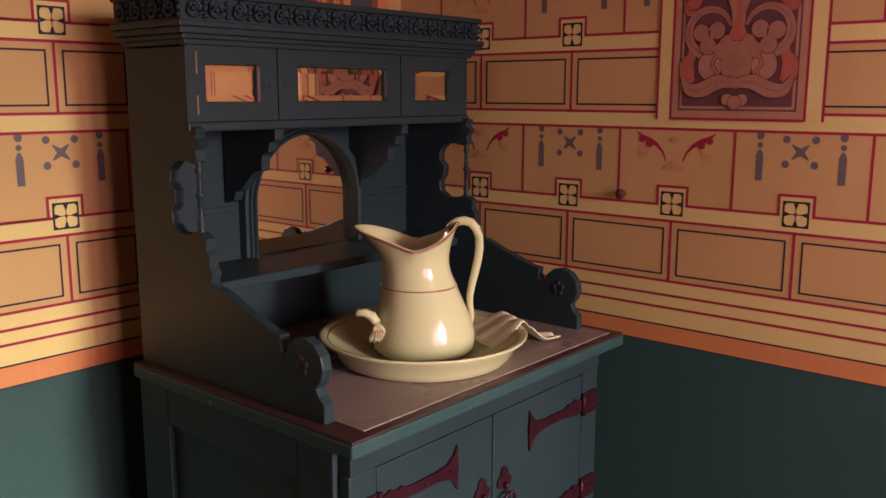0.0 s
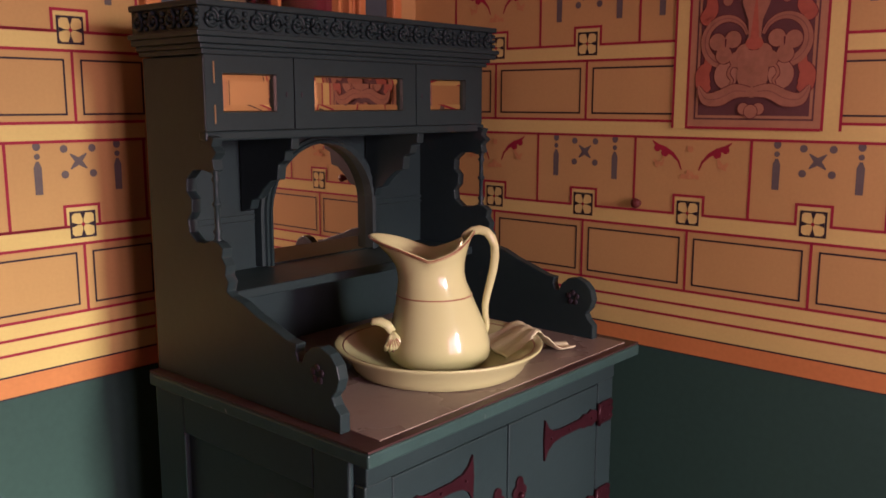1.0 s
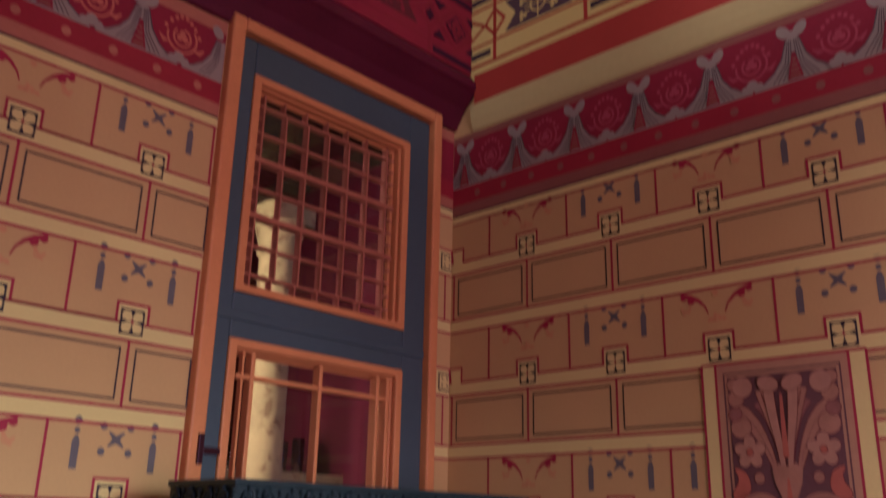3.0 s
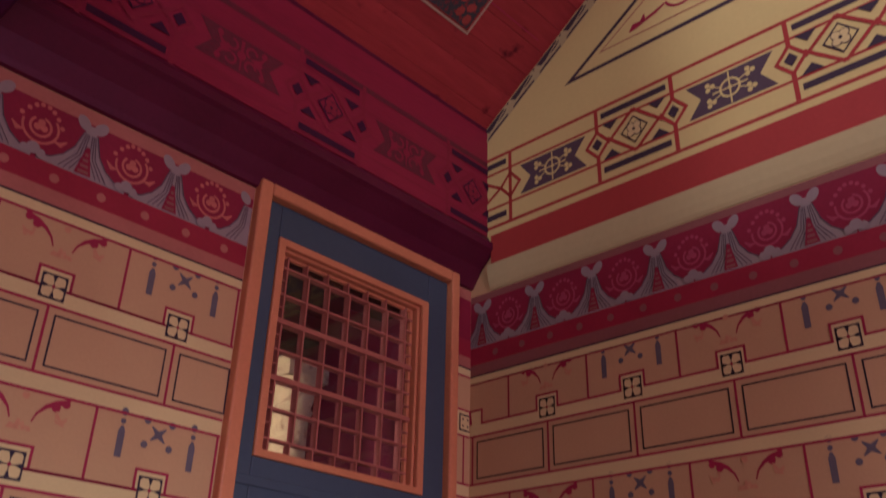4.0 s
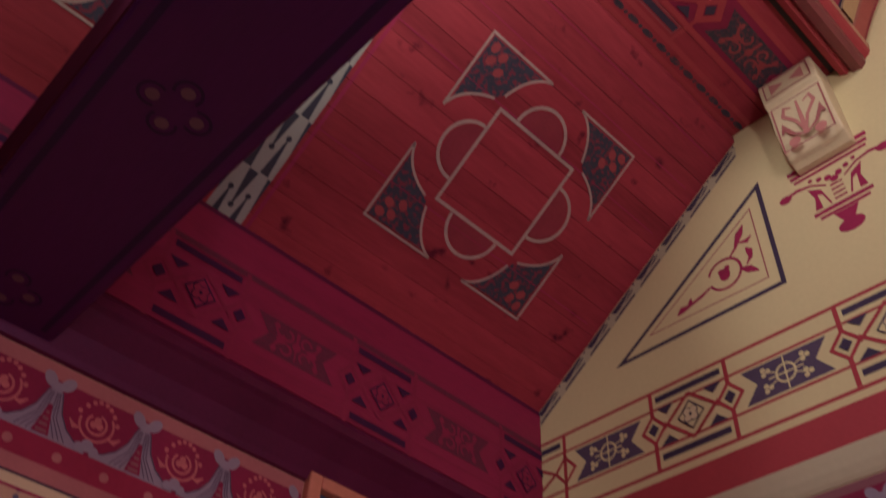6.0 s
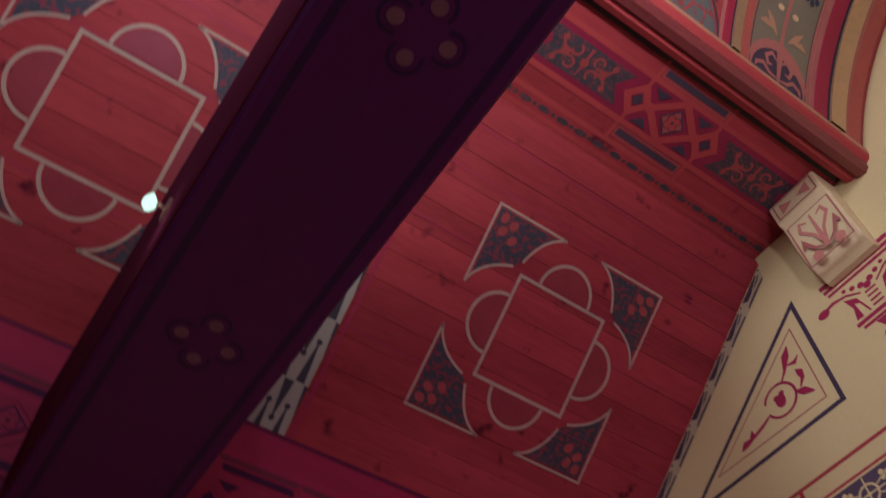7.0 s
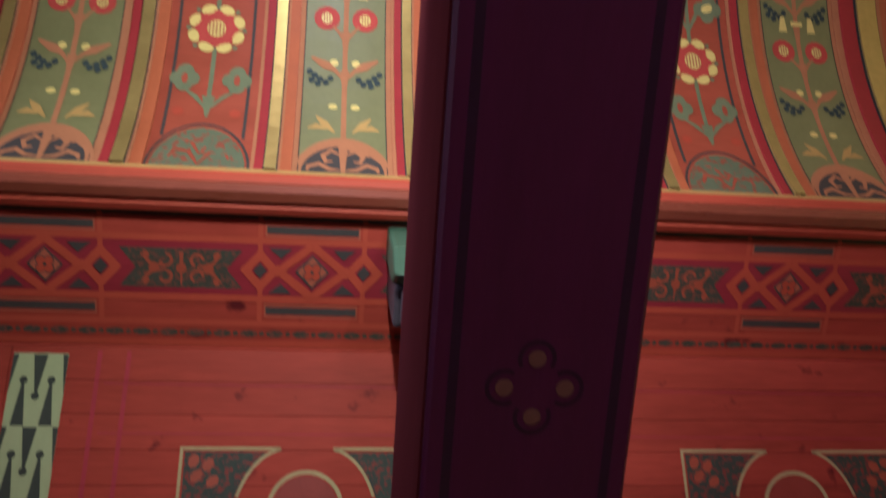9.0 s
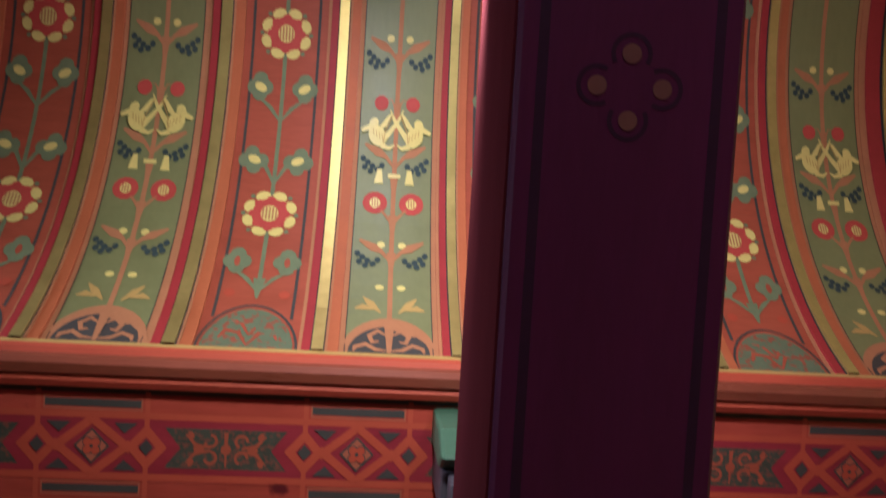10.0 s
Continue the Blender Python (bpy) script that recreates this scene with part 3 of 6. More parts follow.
for z0, z1 in ((2.008, 2.612), (1.32, 1.89)):
    fr = Mesh().window(-0.80 + 0.47, -0.21 + 0.47, z0, z1, -0.776 + 0.47, -0.236 + 0.47, z0 + 0.02, z1 - 0.022, -0.03, -0.012)
    fr.window(-0.80 + 0.47, -0.21 + 0.47, z0, z1, -0.768 + 0.47, -0.243 + 0.47, z0 + 0.026, z1 - 0.028, -0.012, 0.012)
    fr.window(-0.80 + 0.47, -0.21 + 0.47, z0, z1, -0.762 + 0.47, -0.25 + 0.47, z0 + 0.032, z1 - 0.034, 0.012, 0.03)
    part("glazing_frame", fr, ORANGE, door, "orange painted glazing frame", 0.004)
    g = part("pane", D(-0.77, -0.243, z0 + 0.02, z1 - 0.02, 0.040, 0.044), GLASS, door, "clear glass")
    g.visible_shadow = False
LEAD = mat("orange_brown_bar", (0.4, 0.15, 0.05), 0.45, 0.2, 10)
lx0, lx1, lz0, lz1 = -0.768, -0.245, 2.034, 2.582
xb = [lx0 + 0.03 + (lx1 - lx0 - 0.06) * i / 6 for i in range(7)]
zb = [lz0 + 0.035 + (lz1 - lz0 - 0.07) * i / 6 for i in range(7)]


def bar(x0, x1, z0, z1, y=0.006):
    part("glazing_bar", D(x0, x1, z0, z1, y + 0.02, 0.052), LEAD, door)


for i, x in enumerate(xb):
    bar(x - 0.0025, x + 0.0025, lz0 if i in (0, 6) else zb[0], lz1 if i in (0, 6) else zb[-1])
for i, z in enumerate(zb):
    t = 0.007 if i in (2, 4) else 0.003
    bar(lx0, lx1, z - t, z + t, 0.002 if i in (2, 4) else 0.008)
for i in range(5):
    x = (xb[i] + xb[i + 1]) / 2 + 0.03
    bar(x - 0.002, x + 0.002, zb[-1], lz1)
    bar(x - 0.002, x + 0.002, lz0, zb[0])
for i in range(6):
    z = (zb[i] + zb[min(i + 1, 6)]) / 2
    bar(lx0, xb[0], z - 0.002, z + 0.002)
    bar(xb[-1], lx1, z - 0.002, z + 0.002)
for x in (-0.722, -0.506, -0.30, -0.262):
    part("glazing_bar", D(x - 0.006, x + 0.006, 1.346, 1.86, -0.004, 0.026), ORANGE, door, bevel=0.003)
for z in (1.80, 1.535):
    part("glazing_bar", D(-0.768, -0.245, z - 0.006, z + 0.006, 0.0, 0.025), ORANGE, door, bevel=0.003)
part("glazing_bar", D(-0.75, -0.744, 1.346, 1.86, 0.004, 0.02), ORANGE, door)
lk = D(-0.872, -0.858, 1.58, 1.65, -0.036, -0.027)
D(-0.846, -0.80, 1.605, 1.622, -0.014, -0.003, lk)
part("latch", lk, IRON, door, "dark iron latch", 0.002)

# the red room seen through the door's glass
nr = Mesh()
nr.box(-3.2, 0.7, 3.2, 3.3, 0, 3.3).box(-3.3, -3.2, 0.2, 3.3, 0, 3.3).box(0.7, 0.8, 0.2, 3.3, 0, 3.3)
tagged(part("wall_beyond", nr, REDROOM), "deep red painted walls of the next room", "wall", kind="structure")
tagged(part("floor_beyond", Mesh().box(-3.3, 0.8, 0.2, 3.3, -0.05, 0.0), FLOORWOOD), "dark wooden floor of the next room", "floor", kind="structure")
cb = Mesh().box(-3.3, 0.8, 0.2, 3.3, 3.3, 3.4)
for i in range(5):
    cb.box(-3.2, 0.7, 0.5 + i * 0.6, 0.62 + i * 0.6, 3.16, 3.3)
tagged(part("ceiling_beyond", cb, DARKWOOD), "dark timber ceiling of the next room", "ceiling", kind="structure")
colm = thing("column", "pale stone column in the next room", "column", (0.035, 1.0, 0))
part("column_shaft", Mesh().lathe([(0.085, 0.1), (0.08, 1.0), (0.075, 2.5)], (0, 0, 0), 0, 24), COLUMN, colm)
part("column_capital", Mesh().box(-0.1, 0.1, -0.1, 0.1, 2.62, 2.7).lathe([(0.075, 2.48), (0.09, 2.5), (0.08, 2.52), (0.11, 2.63)], (0, 0, 0), 0, 24), COLUMN, colm)
part("column_base", Mesh().box(-0.12, 0.12, -0.12, 0.12, 0, 0.1), COLUMN, colm)
ledge = thing("shelf", "pale shelf with glassware in the next room", "shelf", (0.3, 1.45, 1.62))
part("board", Mesh().box(-0.6, 0.6, -0.15, 0.15, 0, 0.05), COLUMN, ledge)
part("bracket", Mesh().box(-0.5, -0.45, -0.1, 0.15, -0.25, 0), DARKWOOD, ledge)
part("bracket", Mesh().box(0.45, 0.5, -0.1, 0.15, -0.25, 0), DARKWOOD, ledge)
for i in range(2):
    tb = thing("ceiling_tie", "pale iron tie rod in the next room", "rod", (-0.1, 1.6 + i * 0.5, 2.85 - 0.2 * i))
    part("rod", Mesh().tube([(-0.6, 0, -0.1), (0.6, 0, 0.1)], 0.008), COLUMN, tb)

for i, x in enumerate((0.0, 0.1, 0.17, 0.3, 0.42, 0.55)):
    gl = thing("drinking_glass", "clear drinking glass on the shelf", "glass", (x, 1.4 + 0.05 * (i % 2), 1.67), "glasses on the shelf")
    part("glass_bowl", Mesh().lathe([(0.024, 0.0), (0.026, 0.002), (0.03, 0.1 + 0.03 * (i % 3)), (0.028, 0.1 + 0.03 * (i % 3)), (0.024, 0.006), (0.001, 0.006)], (0, 0, 0), 0, 14), GLASS, gl)
cu_ = thing("red_curtain", "bright red hanging curtain in the next room", "curtain", (-0.16, 1.25, 0))
part("drape", Mesh().grid([[(-0.12 + 0.02 * i, 0.012 * math.sin(i * 1.7), z) for i in range(13)] for z in (0.05, 1.2, 2.6)], 0, closed=False), mat("red_curtain_cloth", (0.4, 0.02, 0.03), 0.8), cu_)

# windows behind the camera; the high gable one is added to go with its fill
for nm, pos, rot, w, h in (("window_1", (-0.8, -5.5, 1.4), 0, 0.6, 1.8), ("window_2", (-1.65, -5.5, 1.4), 0, 0.6, 1.8), ("window_3", (-2.5, -5.5, 1.4), 0, 0.6, 1.8), ("window_4", (-4.4, -1.5, 1.9), 90, 0.4, 1.5), ("added_gable_window", (-4.4, -2.4, 4.15), 90, 1.0, 0.7)):
    wd = thing(nm, "tall painted sash window, out of view, letting in daylight", "window", (0, 0, 0), kind="structure")
    wd.matrix_basis = pose(*pos, 0, 0, -rot)
    fm = Mesh()
    fm.box(-w / 2, -w / 2 + 0.06, -0.1, -0.02, -h / 2, h / 2).box(w / 2 - 0.06, w / 2, -0.1, -0.02, -h / 2, h / 2)
    fm.box(-w / 2 + 0.06, w / 2 - 0.06, -0.1, -0.02, h / 2 - 0.06, h / 2).box(-w / 2 + 0.06, w / 2 - 0.06, -0.1, -0.02, -h / 2, -h / 2 + 0.06)
    part("window_frame", fm, DOORBLUE, wd)
    if h > 1.4:
        for f in (-0.5, 0.0, 0.5):
            part("glazing_bar", Mesh().box(-w / 2 + 0.06, w / 2 - 0.06, 0.105, 0.135, f * h / 2 - 0.02, f * h / 2 + 0.02), DOORBLUE, wd)
        part("glazing_bar", Mesh().box(-0.02, 0.02, 0.136, 0.16, -h / 2 + 0.06, h / 2 - 0.06), DOORBLUE, wd)
    part("window_sill", Mesh().box(-w / 2, w / 2, -0.02, 0.06, -h / 2 - 0.03, -h / 2), DOORBLUE, wd)

# ---- washstand ----
X0, X1, YB, YF, ZT = -1.02, -0.185, -0.2, -0.845, 0.797
HF = -0.41  # front of the upper cupboards
stand = thing("washstand", "dark teal painted washstand with mirrored upper cupboards and marble top", "washstand", (X0, YB, 0))


def W(name, mesh, m, parent=None, label="", bevel=0.0):
    mesh.v = [(x - X0, y - YB, z) for x, y, z in mesh.v]
    return part(name, mesh, m, parent or stand, label, bevel)


bd = Mesh().box(X0 + 0.012, X1 - 0.03, YF + 0.045, YB - 0.002, 0.06, 0.765)
W("carcass", bd, TEAL)
for x in (X0 + 0.014, X1 - 0.09):
    W("front_stile", Mesh().box(x - 0.004, x + 0.06, YF + 0.02, YF + 0.047, 0.0, 0.722), TEAL, bevel=0.003)
W("apron", Mesh().box(X0 + 0.012, X1 - 0.028, YF + 0.018, YF + 0.047, 0.722, 0.768), TEAL, bevel=0.003)
W("plinth", Mesh().box(X0 + 0.03, X1 - 0.05, YF + 0.05, YB - 0.02, 0.0, 0.06), TEAL)
for y0, y1, z0, z1 in ((YB - 0.105, YB - 0.002, 0.0, 0.765), (YF + 0.048, YF + 0.14, 0.0, 0.765), (YF + 0.14, YB - 0.105, 0.685, 0.765), (YF + 0.14, YB - 0.105, 0.06, 0.16)):
    W("side_rail", Mesh().box(X0, X0 + 0.013, y0, y1, z0, z1), TEAL, bevel=0.004)
    W("side_rail", Mesh().box(X1 - 0.031, X1 - 0.018, y0, y1, z0, z1), TEAL, bevel=0.004)
xm = (X0 + X1) / 2 - 0.012
for k, (xa, xb_) in enumerate(((X0 + 0.077, xm - 0.002), (xm + 0.002, X1 - 0.094))):
    dr = W("cupboard_door", Mesh().box(xa, xb_, YF + 0.022, YF + 0.046, 0.10, 0.718), TEAL, bevel=0.003)
    hinge_x, sg = ((xa, 1), (xb_, -1))[k]
    for zc in (0.648, 0.44, 0.2):
        hm = Mesh()
        to = lambda a, b, d, hx=hinge_x, s=sg, z=zc: (hx + s * a, YF + 0.022 - d, z + b)
        strap = [(0.006, -0.012), (0.03, -0.02), (0.045, -0.014), (0.06, -0.017), (0.075, -0.01), (0.15, -0.01), (0.182, -0.014), (0.2, -0.026), (0.212, -0.045), (0.215, 0.0), (0.212, 0.045), (0.2, 0.026), (0.182, 0.014), (0.15, 0.01), (0.075, 0.01), (0.06, 0.017), (0.045, 0.014), (0.03, 0.02), (0.006, 0.012)]
        hm.prism(strap, to, 0.0, 0.005)
        leaf = [(-0.006, -0.026), (-0.05, -0.026), (-0.062, -0.018), (-0.056, -0.008), (-0.064, 0.0), (-0.056, 0.008), (-0.062, 0.018), (-0.05, 0.026), (-0.006, 0.026)]
        hm.prism(leaf, to, 0.0, 0.006)
        for a, b in ((-0.02, 0.015), (-0.045, 0.012), (-0.02, -0.015), (-0.045, -0.012), (0.03, 0.0), (0.12, 0.0), (0.19, 0.0)):
            p = to(a, b, 0.006)
            hm.ball(p, 0.0035, 0.003, 0.0035, 0, 6)
        p0, p1 = to(0, -0.026, 0.006), to(0, 0.026, 0.006)
        hm.tube([p0, p1], 0.0055, 0, 8)
        W("strap_hinge", hm, IRON, dr, "dark iron strap hinge with flared end")
    hx = xb_ - 0.035 if k == 0 else xa + 0.035
    pts_ = []
    for t in range(36):
        a = 2 * math.pi * t / 36
        r = 0.014 + 0.012 * abs(math.cos(1.5 * (a - math.pi / 2))) ** 1.5
        pts_.append((r * math.cos(a), r * math.sin(a) + 0.012))
    W("pull_plate", Mesh().prism(pts_, lambda a, b, d, h=hx: (h + a, YF + 0.022 - d, 0.56 + b), 0.0, 0.005), IRON, dr, "dark iron trefoil plate", 0.0015)
    W("pull_knob", Mesh().ball((hx, YF + 0.014, 0.558), 0.008, 0.008, 0.008, 0, 10), IRON, dr)
    pl = Mesh()
    pl.tube([(hx + 0.022 * math.sin(t), YF + 0.008 - 0.004 * math.cos(t), 0.545 - 0.024 + 0.024 * math.cos(t)) for t in [2 * math.pi * i / 18 for i in range(19)]], 0.0035, 0, 6)
    W("ring_pull", pl, IRON, dr, "dark iron ring")
W("top_edge", Mesh().box(X0 - 0.012, X1 + 0.03, YF - 0.012, YB, 0.768, 0.794), TEALWORN, None, "teal painted edge with chipped paint", 0.004)
W("top_frame", Mesh().box(X0 - 0.010, X1 + 0.028, YF - 0.010, YB, 0.7945, 0.7985), BROWNEDGE, None, "dark varnished wooden border")
W("marble_slab", Mesh().box(X0 + 0.036, X1 - 0.0, YF + 0.010, YB - 0.02, 0.796, 0.8005), MARBLE, None, "pinkish marble slab with stains", 0.001)
W("worn_bead", Mesh().box(X0 - 0.0015, X0 + 0.001, YB - 0.1075, YB - 0.1035, 0.1, 0.68), TEALWORN, None, "worn pale edge of the side panel")
# shaped sides
side = [(-0.2, 0.7985), (-0.766, 0.7985), (-0.766, 0.832), (-0.752, 0.845), (-0.745, 0.858), (-0.757, 0.872), (-0.764, 0.893), (-0.758, 0.916), (-0.742, 0.933), (-0.718, 0.942), (-0.694, 0.937), (-0.676, 0.922), (-0.668, 0.905), (-0.658, 0.905), (-0.652, 0.92), (-0.655, 0.935), (-0.63, 0.938), (-0.59, 0.952), (-0.54, 0.968), (-0.5, 0.985), (-0.468, 0.992), (-0.455, 1.0), (-0.462, 1.018), (-0.452, 1.03), (-0.456, 1.048), (-0.444, 1.062), (-0.448, 1.08), (-0.432, 1.09), (-0.412, 1.092), (-0.39, 1.085), (-0.362, 1.085), (-0.34, 1.1), (-0.336, 1.125), (-0.35, 1.14), (-0.352, 1.165), (-0.336, 1.18), (-0.338, 1.205), (-0.36, 1.222), (-0.39, 1.224), (-0.412, 1.22), (-0.43, 1.225), (-0.425, 1.245), (-0.44, 1.258), (-0.425, 1.27), (-0.432, 1.285), (-0.408, 1.29), (-0.408, 1.435), (-0.2, 1.435)]
for x in (X0 + 0.012, X1 - 0.03):
    sd = W("shaped_side", Mesh().prism(side, lambda a, b, d: (d, a, b), x, x + 0.022), TEAL, None, "teal shaped side with scrolled end", 0.002)
    for sx in (-0.0012, 0.0232):
        tf = Mesh()
        for k in range(5):
            a = radians(90 + 72 * k)
            tf.ball((x + sx, -0.71 + 0.012 * math.cos(a), 0.893 + 0.012 * math.sin(a)), 0.002, 0.007, 0.007, 0, 8)
        W("pierced_rosette", tf, BLACK, None, "dark pierced rosette")
    W("spindle", Mesh().lathe([(0.006, 1.085), (0.008, 1.095), (0.005, 1.1), (0.009, 1.108), (0.005, 1.116), (0.0055, 1.155), (0.009, 1.158), (0.009, 1.163), (0.0055, 1.166), (0.005, 1.2), (0.009, 1.207), (0.005, 1.214), (0.008, 1.22), (0.006, 1.228)], (x + 0.011, -0.418, 0), 0, 12), TEAL, None, "turned teal spindle")
xi0, xi1 = X0 + 0.034, X1 - 0.03
W("back_board", Mesh().box(xi0, xi1, YB - 0.016, YB, 0.80, 1.46), TEAL)
W("splash_board", Mesh().box(xi0, xi1, YB - 0.032, YB - 0.016, 0.8, 0.945), TEAL, bevel=0.002)
W("shelf_ledge", Mesh().box(xi0, xi1, -0.40, YB - 0.017, 0.962, 0.982).box(xi0, xi1, YB - 0.05, YB - 0.017, 0.945, 0.962), TEAL, None, "narrow teal shelf under the mirror", 0.003)
# arched mirror
mx0, mx1, mz0, mzs = -0.735, -0.425, 0.985, 1.10
xc, ra = (mx0 + mx1) / 2, (mx1 - mx0) / 2
arch = [(mx0, mz0), (mx1, mz0)] + [(xc + ra * math.cos(math.pi * i / 24), mzs + ra * math.sin(math.pi * i / 24)) for i in range(25)]
W("arched_mirror", Mesh().prism(arch, lambda a, b, d: (a, d, b), YB - 0.0165, YB - 0.0205), MIRROR, None, "arched silvered mirror")
am = Mesh()
sect = ((0.0, 0.0), (0.0, 0.032), (0.007, 0.034), (0.009, 0.028), (0.016, 0.029), (0.018, 0.023), (0.026, 0.022), (0.028, 0.0))
steps = [(-1, mz0 - mzs)] + [(None, math.pi * i / 32) for i in range(33)] + [(1, mz0 - mzs)]
path_rings = []
for kind_, val in steps:
    ring_ = []
    for off, dep in sect:
        rr = ra + off
        if kind_ is None:
            ring_.append((xc - rr * math.cos(val), YB - 0.016 - dep, mzs + rr * math.sin(val)))
        else:
            ring_.append((xc + kind_ * rr, YB - 0.016 - dep, mzs + val))
    path_rings.append(ring_)
am.grid(path_rings, 0, closed=False, smooth=False)
W("mirror_arch", am, TEAL, None, "moulded arch round the mirror")
for xa, xb_ in ((xi0, mx0 - 0.03), (mx1 + 0.03, xi1)):
    for za in (1.085, 1.098):
        W("back_bead", Mesh().box(xa, xb_, YB - 0.021, YB - 0.016, za, za + 0.005), TEAL)
# upper cupboards
W("cupboard_box", Mesh().box(xi0, xi1, HF + 0.02, YB - 0.017, 1.285, 1.455), TEAL)
W("lower_moulding", Mesh().box(X0 + 0.008, X1 - 0.004, HF - 0.004, HF + 0.02, 1.278, 1.296), TEAL, bevel=0.004)
edges = (X0 + 0.012, -0.798, -0.438, X1 - 0.008)
mirr = ((-0.968, -0.842), (-0.745, -0.482), (-0.388, -0.258))
for k in range(3):
    a, b = edges[k] + 0.0015, edges[k + 1] - 0.0015
    m0, m1 = mirr[k]
    z0, z1, q0, q1 = 1.297, 1.437, 1.331, 1.404
    fm = Mesh().window(a, b, z0, z1, m0, m1, q0, q1, HF, HF + 0.02)
    dd = W("mirror_door", fm, TEAL, None, "small teal cupboard door with bevelled mirror", 0.0)
    bv = Mesh()
    i0, i1, j0, j1, e = m0 + 0.014, m1 - 0.014, q0 + 0.014, q1 - 0.014, 0.0018
    vs = [(m0, HF + 0.010, q0), (m1, HF + 0.010, q0), (m1, HF + 0.010, q1), (m0, HF + 0.010, q1), (i0, HF + 0.010 - e, j0), (i1, HF + 0.010 - e, j0), (i1, HF + 0.010 - e, j1), (i0, HF + 0.010 - e, j1)]
    bv.add(vs, [(4, 5, 6, 7), (0, 1, 5, 4), (1, 2, 6, 5), (2, 3, 7, 6), (3, 0, 4, 7)])
    W("bevelled_mirror", bv, MIRROR, dd, "bevelled mirror glass")
    kx = b - 0.018 if k == 0 else a + 0.018
    W("keyhole", Mesh().ball((kx, HF - 0.0005, 1.365), 0.003, 0.0015, 0.006, 0, 8), BLACK, dd)
    if k == 0:
        for za, zb_ in ((1.385, 1.425), (1.31, 1.345)):
            W("door_hinge", Mesh().box(a + 0.018, a + 0.021, HF - 0.001, HF + 0.001, za, zb_), BRASS, dd)
# brackets under the cupboards
brk = [(YB - 0.02, 1.278), (HF + 0.01, 1.278), (HF + 0.012, 1.255), (HF + 0.03, 1.25), (HF + 0.035, 1.23), (HF + 0.055, 1.222), (HF + 0.06, 1.19), (HF + 0.085, 1.185), (HF + 0.11, 1.165), (HF + 0.13, 1.145), (HF + 0.15, 1.14), (HF + 0.158, 1.12), (YB - 0.02, 1.112)]
for x in (-0.79, -0.412):
    W("shelf_bracket", Mesh().prism(brk, lambda a, b, d: (d, a, b), x - 0.01, x + 0.012), TEAL, None, "shaped teal bracket", 0.002)
# cornice of the stand
cm = Mesh()
for o_, z0, z1 in ((0.008, 1.437, 1.447), (0.014, 1.447, 1.456), (0.024, 1.456, 1.468), (0.030, 1.468, 1.478)):
    cm.box(X0 + 0.012 - o_, X1 - 0.008 + o_, HF - o_, YB, z0, z1)
W("cornice_moulding", cm, TEAL, None, "", 0.002)
W("top_board", Mesh().box(X0 - 0.014, X1 + 0.018, HF - 0.026, YB, 1.521, 1.533), TEAL, None, "", 0.003)


def carve(px, py, ux, uy, nx, ny, n, step):
    for i in range(n):
        cx, cy = px + ux * step * (i + 0.5), py + uy * step * (i + 0.5)
        sp_ = []
        for k in range(15):
            t = k / 14 * 2 * math.pi * 1.3
            r = 0.017 - 0.009 * k / 14
            a = t * (1 if i % 2 else -1) + 1.57
            sp_.append((cx + ux * r * math.cos(a) + nx * 0.004, cy + uy * r * math.cos(a) + ny * 0.004, 1.5 + r * math.sin(a)))
        cs = Mesh().tube(sp_, [0.0045 - 0.0015 * k / 14 for k in range(15)], 0, 6)
        for da, dz in ((0.5, 0.012), (0.5, -0.012), (0.5, 0.0), (0.0, 0.0)):
            cs.ball((cx + ux * da * step + nx * 0.003, cy + uy * da * step + ny * 0.003, 1.5 + dz), 0.006, 0.006, 0.005, 0, 6)
        W("carved_scroll", cs, TEAL, carved)


carved = W("carved_ground", Mesh().box(X0 - 0.006, X1 + 0.010, HF - 0.016, YB, 1.478, 1.521), TEAL, None, "carved scrolling foliage band")
carve(X0 - 0.006, HF - 0.016, 1, 0, 0, -1, 17, (X1 - X0 + 0.016) / 17)
carve(X0 - 0.006, YB, 0, -1, -1, 0, 4, (YB - HF + 0.016) / 4)

# ---- basin, jug, cloth ----
BX, BY = -0.612, -0.635
bz = 0.8005
basin = thing("wash_basin", "white glazed china wash basin with gilt rim line", "basin", (BX, BY, bz))
part("bowl", Mesh().lathe([(0.001, 0.012), (0.10, 0.012), (0.135, 0.018), (0.175, 0.036), (0.198, 0.05), (0.216, 0.0565), (0.2185, 0.055), (0.217, 0.051), (0.203, 0.041), (0.185, 0.014), (0.178, 0.004), (0.17, 0.0), (0.001, 0.0)], (0, 0, 0), 0, 64), CHINA, basin)
part("rim_line", Mesh().lathe([(0.199, 0.0508), (0.2015, 0.0519), (0.2005, 0.0511)], (0, 0, 0), 0, 64), GILT, basin, "brown gilt line")
jug = thing("water_jug", "white glazed china water jug with brown lined lip", "jug", (BX, BY, bz + 0.0125))
SA = math.atan2(0.76, -0.65)  # the way the spout points
jp = [(0.0, 0.0), (0.085, 0.0), (0.098, 0.004), (0.106, 0.015), (0.108, 0.03), (0.107, 0.045), (0.10, 0.075), (0.092, 0.1), (0.084, 0.125), (0.077, 0.15), (0.071, 0.172), (0.068, 0.19), (0.068, 0.205), (0.071, 0.222), (0.077, 0.24)]


